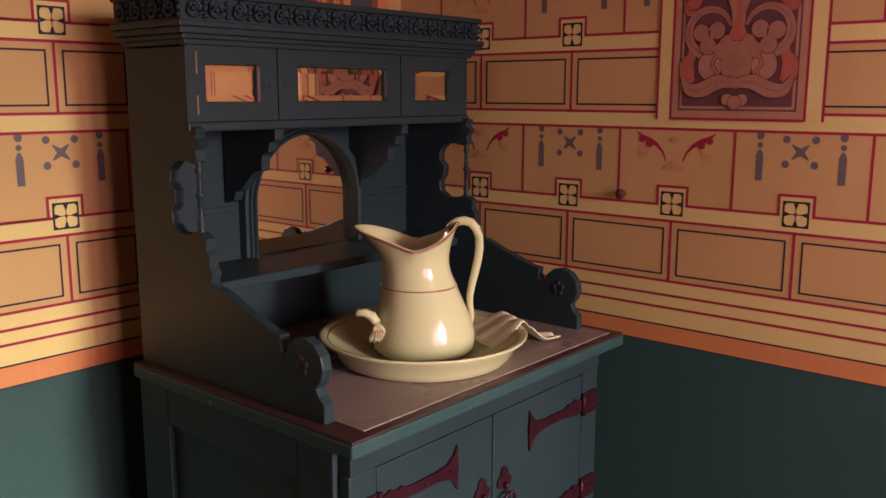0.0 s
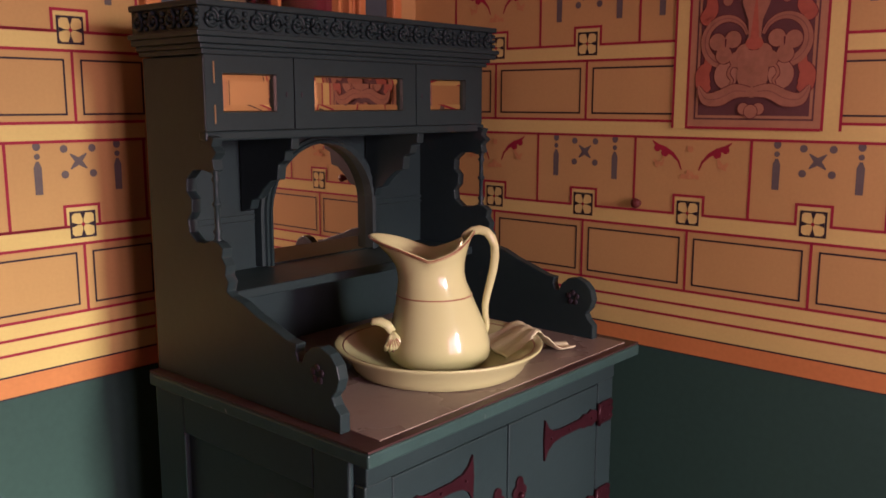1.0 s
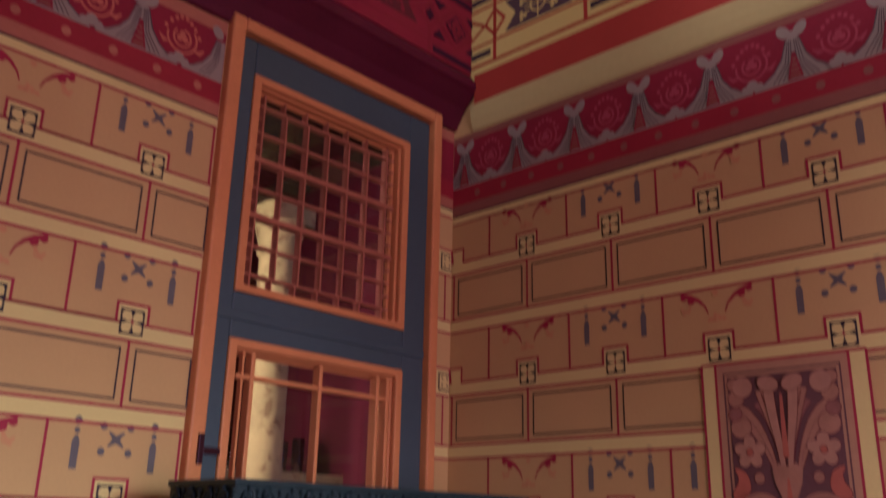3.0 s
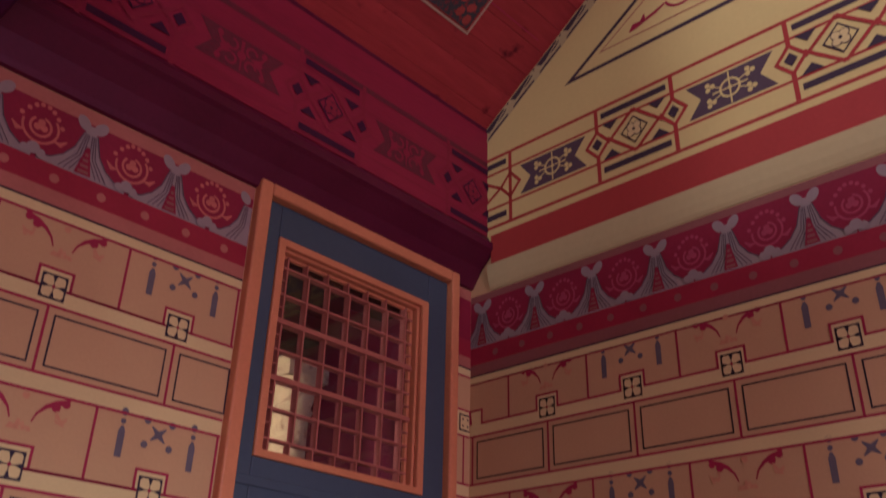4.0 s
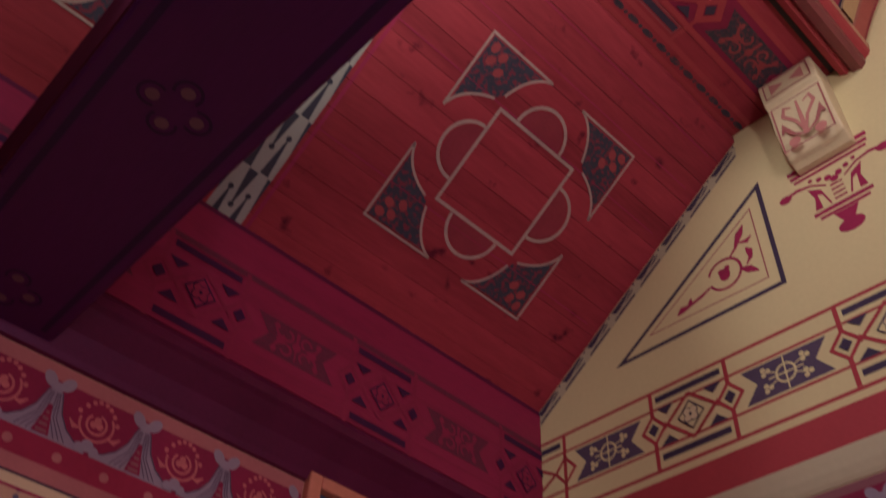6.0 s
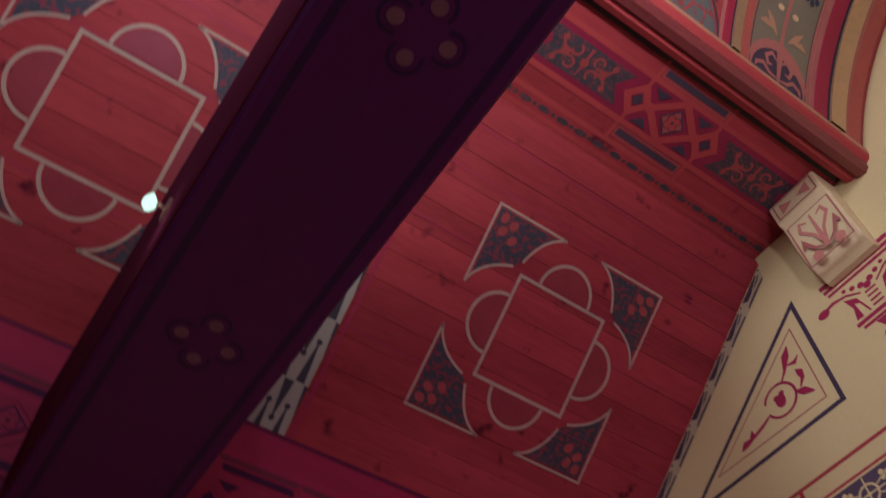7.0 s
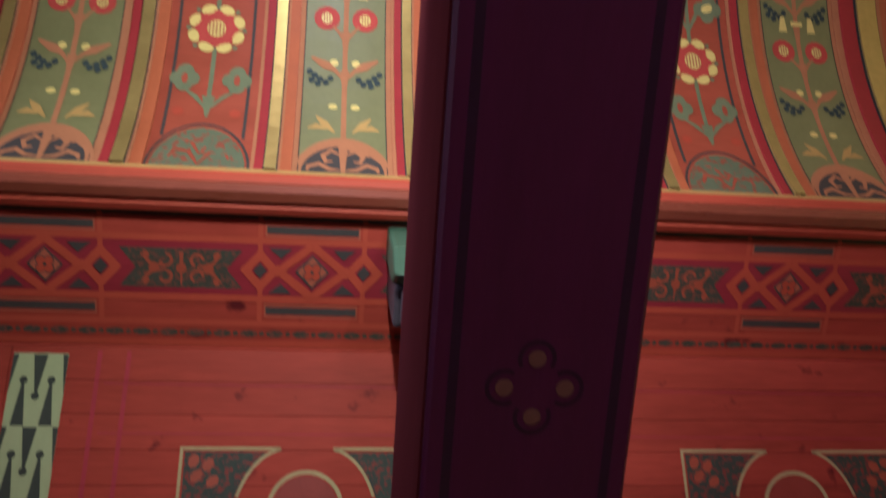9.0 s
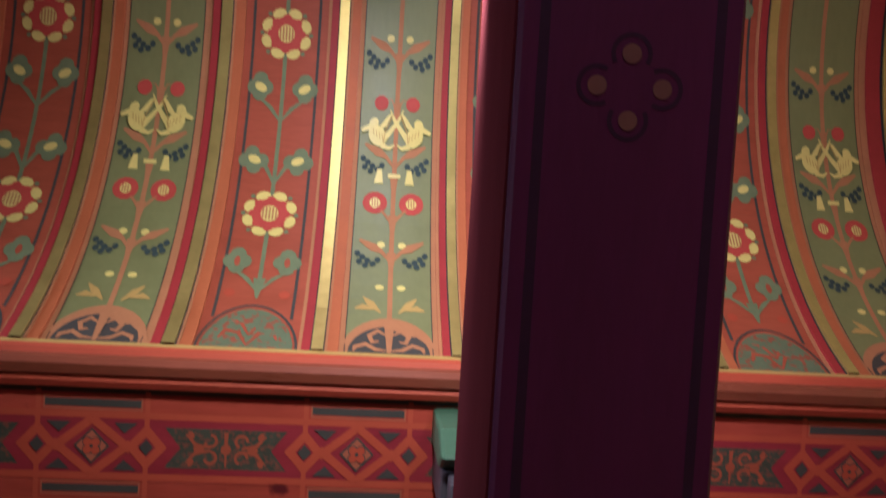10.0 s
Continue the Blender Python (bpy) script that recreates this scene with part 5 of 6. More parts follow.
for sg in (-1, 1):
    S = lambda *pts: [(cu + sg * a, b) for a, b in pts]
    # lobed outer leaf curling down to the stem
    frond(S((0.028, 1.598), (0.044, 1.645), (0.066, 1.688), (0.09, 1.718), (0.11, 1.738)), [0.01, 0.02, 0.03, 0.034, 0.02], PANELTAN, 25, PANELBROWN)
    lobe(cu + sg * 0.1, 1.69, 0.024, PANELTAN, 27)
    lobe(cu + sg * 0.112, 1.722, 0.016, PANELBROWN, 28)
    lobe(cu + sg * 0.108, 1.757, 0.019, PANELTAN, 29)
    lobe(cu + sg * 0.09, 1.782, 0.024, PANELLIGHT, 31)
    lobe(cu + sg * 0.113, 1.79, 0.014, PANELTAN, 30)
    op.disc(cu + sg * 0.079, 1.752, 0.010, PANELORANGE, 33, 10)
    # plume
    for k, (end, top, m) in enumerate(((0.052, 1.745, PANELBROWN), (0.044, 1.772, PANELTAN), (0.026, 1.79, PANELLIGHT))):
        frond(S((0.008, 1.6), (0.011 + end * 0.12, 1.655), (0.01 + end * 0.5, 1.715), (0.004 + end, top)), [0.01, 0.015, 0.02, 0.024], m, 29 + 3 * k, PANELINK if k == 1 else None)
    lobe(cu + sg * 0.028, 1.785, 0.025, PANELLIGHT, 37, 0.018, sg * 0.35)
    # five-petalled flower
    for k in range(5):
        a = radians(90 + 72 * k)
        lobe(cu + sg * 0.083 + 0.022 * math.cos(a), 1.634 + 0.022 * math.sin(a), 0.0155, PANELLIGHT, 33, 0.0135, a)
    lobe(cu + sg * 0.083, 1.634, 0.0075, PANELORANGE, 36)
    # orange buds and berries
    frond(S((0.122, 1.597), (0.106, 1.582), (0.104, 1.558), (0.115, 1.54), (0.106, 1.53)), [0.003, 0.022, 0.032, 0.032, 0.014], PANELORANGE, 30)
    lobe(cu + sg * 0.066, 1.576, 0.0115, PANELTAN, 31)
    frond(S((0.112, 1.452), (0.108, 1.435), (0.118, 1.415), (0.115, 1.39), (0.102, 1.376)), [0.004, 0.022, 0.034, 0.036, 0.016], PANELORANGE, 30)
    # volute with a trefoil in it
    frond([(cu + sg * (0.066 + 0.05 * math.cos(radians(x))), 1.487 + 0.05 * math.sin(radians(x))) for x in range(165, -160, -25)] + S((0.026, 1.45)), [0.007, 0.01, 0.013, 0.015, 0.017, 0.018, 0.019, 0.02, 0.021, 0.022, 0.022, 0.021, 0.019, 0.016][:14], PANELTAN, 30, PANELBROWN)
    for da, db in ((0.003, -0.026), (-0.017, 0.008), (0.02, 0.004)):
        lobe(cu + sg * (0.066 + da), 1.482 + db, 0.019, PANELTAN, 34)
    fill(S((0.052, 1.486), (0.066, 1.496), (0.084, 1.484), (0.078, 1.462), (0.06, 1.462)), PANELTAN, 36)
    fill(S((0.064, 1.492), (0.068, 1.492), (0.067, 1.474), (0.065, 1.474)), PANELINK, 37)
    # side curls and the long lower leaves
    lobe(cu + sg * 0.062, 1.412, 0.028, PANELLIGHT, 32, 0.031)
    frond(S((0.03, 1.438), (0.05, 1.43), (0.056, 1.414), (0.047, 1.4), (0.052, 1.39)), [0.003, 0.006, 0.007, 0.006, 0.003], PANELTAN, 34)
    frond(S((0.004, 1.374), (0.04, 1.376), (0.076, 1.36), (0.108, 1.36), (0.126, 1.388)), [0.02, 0.032, 0.034, 0.026, 0.004], PANELTAN, 38, PANELBROWN)
    for da, db, r in ((0.02, 1.458, 0.022), (0.037, 1.446, 0.018)):
        lobe(cu + sg * da, db, r, PANELTAN, 34)
    lobe(cu + sg * 0.017, 1.337, 0.013, PANELTAN, 36)
fill([(cu - 0.034, 1.595), (cu - 0.02, 1.607), (cu, 1.6), (cu + 0.02, 1.607), (cu + 0.034, 1.595), (cu + 0.03, 1.565), (cu + 0.016, 1.53), (cu + 0.014, 1.495), (cu + 0.026, 1.468), (cu - 0.026, 1.468), (cu - 0.014, 1.495), (cu - 0.016, 1.53), (cu - 0.03, 1.565)], PANELTAN, 36)
fill([(cu - 0.002, 1.575), (cu + 0.002, 1.575), (cu + 0.012, 1.47), (cu - 0.012, 1.47)], PANELORANGE, 37)
fill([(cu - 0.003, 1.76), (cu + 0.003, 1.76), (cu + 0.007, 1.62), (cu - 0.007, 1.62)], PANELORANGE, 37)
fill([(cu - 0.036, 1.452), (cu + 0.036, 1.452), (cu + 0.034, 1.4), (cu + 0.02, 1.362), (cu - 0.02, 1.362), (cu - 0.034, 1.4)], PANELTAN, 37)
lobe(cu, 1.48, 0.02, PANELORANGE, 35, 0.014)
fill([(cu - 0.03, 1.465), (cu + 0.03, 1.465), (cu + 0.03, 1.44), (cu - 0.03, 1.44)], PANELTAN, 38)
lobe(cu, 1.331, 0.015, PANELTAN, 37)
for k, (level, stroke) in enumerate(sorted(strokes, key=lambda q: q[0])):
    stroke(180 + k)
painted("painted_ornament", op, EAST, wall_east)
painted("painted_ornament_panel", pn, EAST, wall_east)
kn = thing("wall_peg", "small round brown wooden peg on the stencilled wall", "peg", (-0.001, -0.757, 1.105))
part("knob", Mesh().lathe([(0.008, 0.0), (0.007, 0.008), (0.012, 0.012), (0.013, 0.018), (0.008, 0.024), (0.001, 0.025)], (0, 0, 0), 0, 14), mat("brown_knob_wood", (0.12, 0.03, 0.02), 0.4), kn)
kn.rotation_euler = (0, -math.pi / 2, 0)


# ---- lattice bands: gable, fascia, soffit ----
def lattice(p, u, v, hu, hv, line, dark, light, flower, lw=0.011):
    """One lattice section: bars above and below, a large lozenge between two small ones."""
    for sv in (-1, 1):
        p.border(u - hu + 0.016, u + hu - 0.016, v + sv * hv - 0.018, v + sv * hv + 0.018, 0.0045, light, 3)
        p.rect(u - hu + 0.018, u + hu - 0.018, v + sv * hv - 0.011, v + sv * hv + 0.011, dark, 4)
        for su in (-1, 1):
            p.line([(u + su * hu, v + sv * 0.045), (u + su * hu, v + sv * (hv + 0.035))], 0.014, line, 5)
    hw = hu * 0.64
    for i, su in enumerate((-1, 1)):
        c = u + su * hu
        p.line([(c - 0.042, v), (c, v - 0.048), (c + 0.042, v), (c, v + 0.048)], lw, line, 6 + i, True)
        p.poly([(c - 0.02, v), (c, v - 0.023), (c + 0.02, v), (c, v + 0.023)], dark, 12)
        for j, sv in enumerate((-1, 1)):
            p.poly([(u + su * hw * 0.62, v + sv * 0.068), (u + su * (hw + 0.03), v + sv * 0.068), (u + su * (hw * 0.62 + 0.03), v + sv * 0.038)], dark, 12)
            p.line([(u, v + sv * 0.078), (u + su * hu * 0.72, v - sv * 0.01)], lw, line, 8 + 2 * i + j)
    p.poly([(u - 0.05, v), (u, v - 0.052), (u + 0.05, v), (u, v + 0.052)], light, 13)
    p.line([(u - 0.046, v), (u, v - 0.048), (u + 0.046, v), (u, v + 0.048)], 0.005, dark, 14, True)
    for k in range(4):
        a = math.pi / 4 + math.pi / 2 * k
        p.disc(u + 0.016 * math.cos(a), v + 0.016 * math.sin(a), 0.015, dark, 15 + k, 12).disc(u + 0.016 * math.cos(a), v + 0.016 * math.sin(a), 0.0122, flower, 19 + k, 12)
    p.disc(u, v, 0.0055, dark, 24, 8)


def cartouche(p, ua, ub, v, ground, fig, worn=False):
    m = (ua + ub) / 2
    p.poly([(ua, v - 0.058), (ub, v - 0.058), (ub - 0.045, v), (ub, v + 0.058), (ua, v + 0.058), (ua + 0.045, v)], ground, 2)
    if worn:
        w = (ub - ua) / 2 - 0.05
        for su in (-1, 1):
            for sv in (-1, 1):
                p.ring(m + su * w * 0.36, v + sv * 0.024, 0.017, 0.008, fig, 3, 0 if su > 0 else 200, 250 if su > 0 else 450, 10)
                p.line([(m + su * w * 0.36, v + sv * 0.004), (m + su * w * 0.7, v + sv * 0.012), (m + su * w * 0.92, v + sv * 0.042)], [0.006, 0.011, 0.004], fig, 4)
                p.disc(m + su * w * 0.8, v + sv * 0.04, 0.012, fig, 5, 8, 0.008, su * sv)
            p.disc(m + su * w * 0.62, v, 0.016, fig, 6, 8, 0.009)
        p.line([(m, v - 0.05), (m, v + 0.05)], [0.004, 0.012], fig, 7).disc(m, v, 0.015, fig, 8, 10)
        return
    p.ring(m, v, 0.03, 0.007, fig, 3, 0, 360, 16).disc(m, v, 0.007, fig, 3, 8)
    for k in range(4):
        a = math.pi / 2 * k
        p.line([(m, v), (m + 0.055 * math.cos(a), v + 0.055 * math.sin(a))], 0.005, fig, 4)
    for su in (-1, 1):
        for sv in (-1, 1):
            x, y = m + su * 0.062, v + sv * 0.028
            p.line([(m + su * 0.028, v + sv * 0.012), (x, y)], 0.004, fig, 4)
            for a in (0, 2.1, 4.2):
                p.disc(x + 0.01 * math.cos(a), y + 0.01 * math.sin(a), 0.0085, fig, 4, 8)


gb = Paint(lift=0.00025)
for z, h in ((3.218, 0.012), (3.152, 0.009), (3.012, 0.009), (2.938, 0.012)):
    gb.line([(0.07, z), (2.6, z)], h, BANDRED, 2)
for k in range(5):
    uc = 0.04 + 0.6365 * k
    if k:
        lattice(gb, uc, 3.082, 0.137, 0.103, BANDRED, INK, PLASTER, CREAM)
    cartouche(gb, uc + 0.182, uc + 0.455, 3.082, UMBER, PLASTER)
gb.line([(0.178, 2.94), (0.178, 3.215)], 0.014, BANDRED, 3)
gb.line([(0.07, 3.12), (0.135, 3.082), (0.07, 3.04)], 0.011, BANDRED, 3).line([(0.136, 3.082), (0.178, 3.034), (0.22, 3.082), (0.178, 3.13)], 0.011, BANDRED, 3, True)
gb.rect(0.075, 0.16, 3.175, 3.197, INK, 3).rect(0.075, 0.16, 2.965, 2.987, INK, 3)
painted("painted_lattice_band", gb, GABLE, wall_east)

fa = Paint(lift=0.00025)
DIMRED = mat("dull_red_paint", (0.24, 0.022, 0.024), 0.6, 0.2, 10)
FASCIADARK = mat("dark_plum_paint", (0.045, 0.008, 0.024), 0.6, 0.2, 14)
for z, h in ((3.2, 0.02), (3.12, 0.008), (2.96, 0.008)):
    fa.line([(-4.39, z), (-0.004, z)], h, DIMRED if h < 0.01 else UMBERBAND, 2)
for k in range(-1, 7):
    uc = -0.725 - 0.64 * k
    if uc > 0:
        continue
    lattice(fa, uc, 3.053, 0.125, 0.116, DIMRED, FASCIADARK, DARKRED, DIMRED)
    if uc + 0.46 < 0:
        cartouche(fa, uc + 0.18, uc + 0.46, 3.053, UMBERBAND, DARKRED, True)
painted("painted_lattice_band", fa, plane((0, -0.0745, 0), (1, 0, 0), (0, 0, 1)), cornice)

so_ = Paint(lift=0.00025)
BRICK = mat("brick_red_paint", (0.36, 0.09, 0.035), 0.6)
so_.rect(-4.39, -0.004, 1.037, 1.056, BANDRED, 1).rect(-4.39, -0.004, 1.1, 1.118, BANDRED, 1)
so_.rect(-4.39, -0.004, 1.178, 1.195, BANDRED, 1).rect(-4.39, -0.004, 1.352, 1.37, BANDRED, 1).rect(-4.39, -0.004, 1.422, 1.438, INK, 1)
so_.rect(-4.39, -0.004, 1.196, 1.351, DARKRED, 1)
u = -0.03
while u > -4.35:
    so_.disc(u, 1.077, 0.026, GREENBAND, 2, 12, 0.011).disc(u - 0.038, 1.077, 0.008, GREENBAND, 2, 8)
    u -= 0.076
for k in range(6):
    uc = -0.64 - 0.745 * k
    lattice(so_, uc, 1.272, 0.15, 0.122, BANDRED, INK, BRICK, BANDRED, 0.024)
    cartouche(so_, uc + 0.2, min(uc + 0.545, -0.01), 1.272, GREENBAND, RUSSET, True)
cartouche(so_, -4.39, -3.83, 1.272, GREENBAND, RUSSET, True)
painted("painted_lattice_band", so_, SOFFIT, ceiling)

# gable triangle, urn and edge scroll
tg = Paint()
tg.line([(0.445, 3.385), (1.064, 3.385), (1.068, 3.82)], 0.016, INK, 2, True)
tg.line([(0.575, 3.443), (1.022, 3.43), (1.022, 3.74)], 0.005, STEM, 2, True)
tg.ring(0.885, 3.53, 0.06, 0.009, REDLINE, 3, 200, 520, 22)
tg.disc(0.885, 3.528, 0.02, REDLINE, 3, 10, 0.026).disc(0.873, 3.545, 0.011, REDLINE, 3, 8).disc(0.897, 3.55, 0.011, REDLINE, 3, 8)
tg.line([(0.69, 3.462), (0.71, 3.475), (0.745, 3.478), (0.79, 3.49), (0.825, 3.505)], [0.004, 0.026, 0.012, 0.012, 0.008], REDLINE, 3)
tg.line([(0.73, 3.47), (0.745, 3.49), (0.75, 3.505)], [0.004, 0.016, 0.004], REDLINE, 3)
tg.line([(0.915, 3.585), (0.94, 3.61), (0.965, 3.66), (0.985, 3.69)], [0.006, 0.01, 0.03, 0.004], REDLINE, 3)
tg.line([(0.94, 3.52), (0.97, 3.5), (1.0, 3.475)], [0.006, 0.028, 0.004], REDLINE, 3).line([(0.965, 3.52), (0.985, 3.545), (0.985, 3.57), (0.975, 3.59)], [0.004, 0.014, 0.024, 0.004], REDLINE, 3)
tg.line([(0.955, 3.625), (0.985, 3.615), (1.005, 3.63)], [0.004, 0.016, 0.003], REDLINE, 3)
painted("painted_triangle", tg, GABLE, wall_east)
ur = Paint()
for a, b, z0, z1 in ((-0.135, 0.135, 3.772, 3.79), (-0.13, 0.13, 3.748, 3.763), (-0.122, 0.122, 3.728, 3.74), (-0.095, 0.095, 3.555, 3.57), (-0.08, 0.08, 3.535, 3.547)):
    ur.rect(1.308 + a, 1.308 + b, z0, z1, REDLINE, 2)
for sg in (-1, 1):
    S = lambda pts: [(1.308 + sg * a, b) for a, b in pts]
    ur.line(S([(0.03, 3.66), (0.075, 3.69), (0.12, 3.7), (0.15, 3.695)]), [0.006, 0.008, 0.012, 0.012], REDLINE, 2)
    ur.disc(1.308 + sg * 0.163, 3.688, 0.022, REDLINE, 3, 10, 0.017)
    ur.poly(S([(0.03, 3.58), (0.085, 3.58), (0.075, 3.63), (0.09, 3.68), (0.05, 3.655)]), REDLINE, 2)
    ur.poly(S([(0.035, 3.575), (0.06, 3.575), (0.065, 3.64), (0.05, 3.63)]), PLASTER, 3)
    for k in range(3):
        ur.disc(1.308 + sg * (0.018 + 0.027 * k), 3.685 + 0.012 * k, 0.012 - 0.002 * k, REDLINE, 3, 8)
for z in (3.585, 3.605, 3.625, 3.645):
    ur.rect(1.288, 1.328, z, z + 0.008, REDLINE, 2)
ur.disc(1.308, 3.67, 0.014, REDLINE, 3, 8).poly([(1.268, 3.533), (1.348, 3.533), (1.325, 3.49), (1.291, 3.49)], REDLINE, 2).disc(1.308, 3.468, 0.042, REDLINE, 2, 12, 0.026)
painted("painted_urn", ur, GABLE, wall_east)

# ---- sloping ceiling: medallions and edge scrolls ----
REDWASH = mat("thin_red_wash", (0.26, 0.038, 0.018), 0.45, 0.2, 12)
md = Paint()
md.border(-0.174, 0.174, -0.174, 0.174, 0.0115, LINECREAM, 2)
for k in range(4):
    a = math.pi / 2 * k
    c, s = math.cos(a), math.sin(a)
    R2 = lambda pts: [(x * c - y * s, x * s + y * c) for x, y in pts]
    md.line(R2([(0.1 * math.cos(math.pi * i / 16), 0.181 + 0.1 * math.sin(math.pi * i / 16)) for i in range(17)]), 0.0115, LINECREAM, 2)
    md.poly(R2([(0.09 * math.cos(math.pi * i / 12), 0.181 + 0.09 * math.sin(math.pi * i / 12)) for i in range(13)]), REDWASH, 1)
    # corner pieces
    bez = lambda t: ((1 - t) ** 2 * 0.073 + 2 * t * (1 - t) * 0.1535 + t * t * 0.188, (1 - t) ** 2 * 0.345 + 2 * t * (1 - t) * 0.323 + t * t * 0.213)
    arcA = [bez(i / 10) for i in range(11)]
    arcB = [(y, x) for x, y in arcA]
    md.line(R2([(0.345, 0.076), (0.345, 0.345), (0.076, 0.345)]), 0.0085, LINECREAM, 2)
    md.line(R2(arcA), 0.0085, LINECREAM, 2).line(R2(arcB), 0.0085, LINECREAM, 2)
    md.poly(R2([(x + 0.008, y - 0.006) for x, y in arcA[1:]] + [(0.2, 0.2)] + [(x - 0.006, y + 0.008) for x, y in reversed(arcB[1:])] + [(0.336, 0.336)]), SLATE, 1)
    for q in ((0.27, 0.3), (0.3, 0.27), (0.255, 0.255), (0.31, 0.31)):
        t = R2([q])[0]
        md.disc(t[0], t[1], 0.02, RUSSET, 3, 7, 0.015, a + q[0] * 9)
MEDAL = md.data("painted_medallion")
for x in (-0.667, -2.124, -3.58):
    painted("painted_medallion", MEDAL, SLOPE, ceiling, x, 0.533 * S_L)
es = Paint()


def edge_scroll(p, u, w, va, vb):
    """Pale and dark teeth with balls on their tips, interlocking."""
    n = int((vb - va) / 0.2)
    h = (vb - va) / n
    p.rect(u - w / 2, u + w / 2, va, vb, PALEGREEN, 1)
    for i in range(n):
        v = va + h * i
        for sg in (-1, 1):
            c = u + sg * w * 0.25
            p.poly([(c - w * 0.12, v), (c + w * 0.12, v), (c + w * 0.02, v + h * 0.6), (c - w * 0.02, v + h * 0.6)], DARKSCROLL, 2)
            p.disc(c, v + h * 0.62, w * 0.075, DARKSCROLL, 3, 12)
            p.poly([(u + sg * w * 0.5, v + h * 0.42), (u + sg * w * 0.5, v + h * 0.98), (u + sg * w * 0.4, v + h * 0.98)], DARKSCROLL, 4)
        p.poly([(u - w * 0.13, v + h * 0.98), (u + w * 0.13, v + h * 0.98), (u + w * 0.02, v + h * 0.42), (u - w * 0.02, v + h * 0.42)], DARKSCROLL, 4)
        p.disc(u, v + h * 0.4, w * 0.075, DARKSCROLL, 5, 12)


for u, w in ((-1.37, 0.12), (-2.878, 0.148)):
    edge_scroll(es, u, w, 0.04, 1.022 * S_L)
for u in (-1.29, -1.72, -2.72, -2.64):
    es.line([(u, 0.08), (u, 1.03 * S_L)], 0.012, REDLINE, 1)
for v in (0.45, 0.85, 1.05, 1.19):
    es.line([(-2.7, v), (-1.72, v)], 0.004, REDLINE, 1).line([(-1.3, v), (-0.06, v)], 0.004, REDLINE, 1)
painted("painted_edge_scroll", es, SLOPE, ceiling)

ge = Paint()
for k in range(8):
    a, b = 0.055 + 0.122 * k, 0.055 + 0.122 * (k + 1)
    G = lambda pts: [(u, 3.306 + S_K * u - d) for u, d in pts]
    ge.poly(G([(a, 0.0), (b, 0.0), (b, 0.064), (a, 0.064)]), COVE, 2)
    ge.poly(G([(a + 0.006, 0.002), (b - 0.002, 0.002), (b - 0.002, 0.02), (b - 0.03, 0.034), (a + 0.03, 0.032)]), INK, 3)
    ge.poly(G([(a + 0.012, 0.052), (a + 0.05, 0.046), (b - 0.004, 0.05), (b - 0.004, 0.06), (a + 0.012, 0.06)]), INK, 3)
    ge.line(G([(a + 0.004, 0.05), (a + 0.05, 0.036), (b - 0.01, 0.012)]), [0.007, 0.004, 0.006], COVE, 4)
    for i, q in enumerate(((a + 0.002, 0.04), (a + 0.014, 0.052), (b - 0.014, 0.012), (b - 0.004, 0.024))):
        t = G([q])[0]
        ge.disc(t[0], t[1], 0.0095, COVE, 5 + i, 10)
painted("painted_edge_scroll", ge, GABLE, wall_east)

# ---- painted vault ----
VB = lambda u, v, n: vault(u, v, n)
SM = smax - 0.02


def strip(p, u0, u1, m, level, s0=0.0, s1=None):
    s1 = s1 or SM
    n = 44
    for i in range(n):
        p.rect(u0, u1, s0 + (s1 - s0) * i / n, s0 + (s1 - s0) * (i + 1) / n, m, level)


def grapes(p, x, s, sg):
    p.line([(x, s - 0.05), (x + sg * 0.03, s - 0.005), (x + sg * 0.06, s + 0.015), (x + sg * 0.108, s + 0.045)], [0.008, 0.014, 0.034, 0.01], STEM, 4)
    for a, b in ((0.045, -0.04), (0.06, -0.058), (0.078, -0.045), (0.095, -0.03), (0.085, -0.065), (0.105, -0.05), (0.112, -0.015)):
        p.disc(x + sg * a, s + b, 0.0105, GRAPE, 5, 8, 0.013)


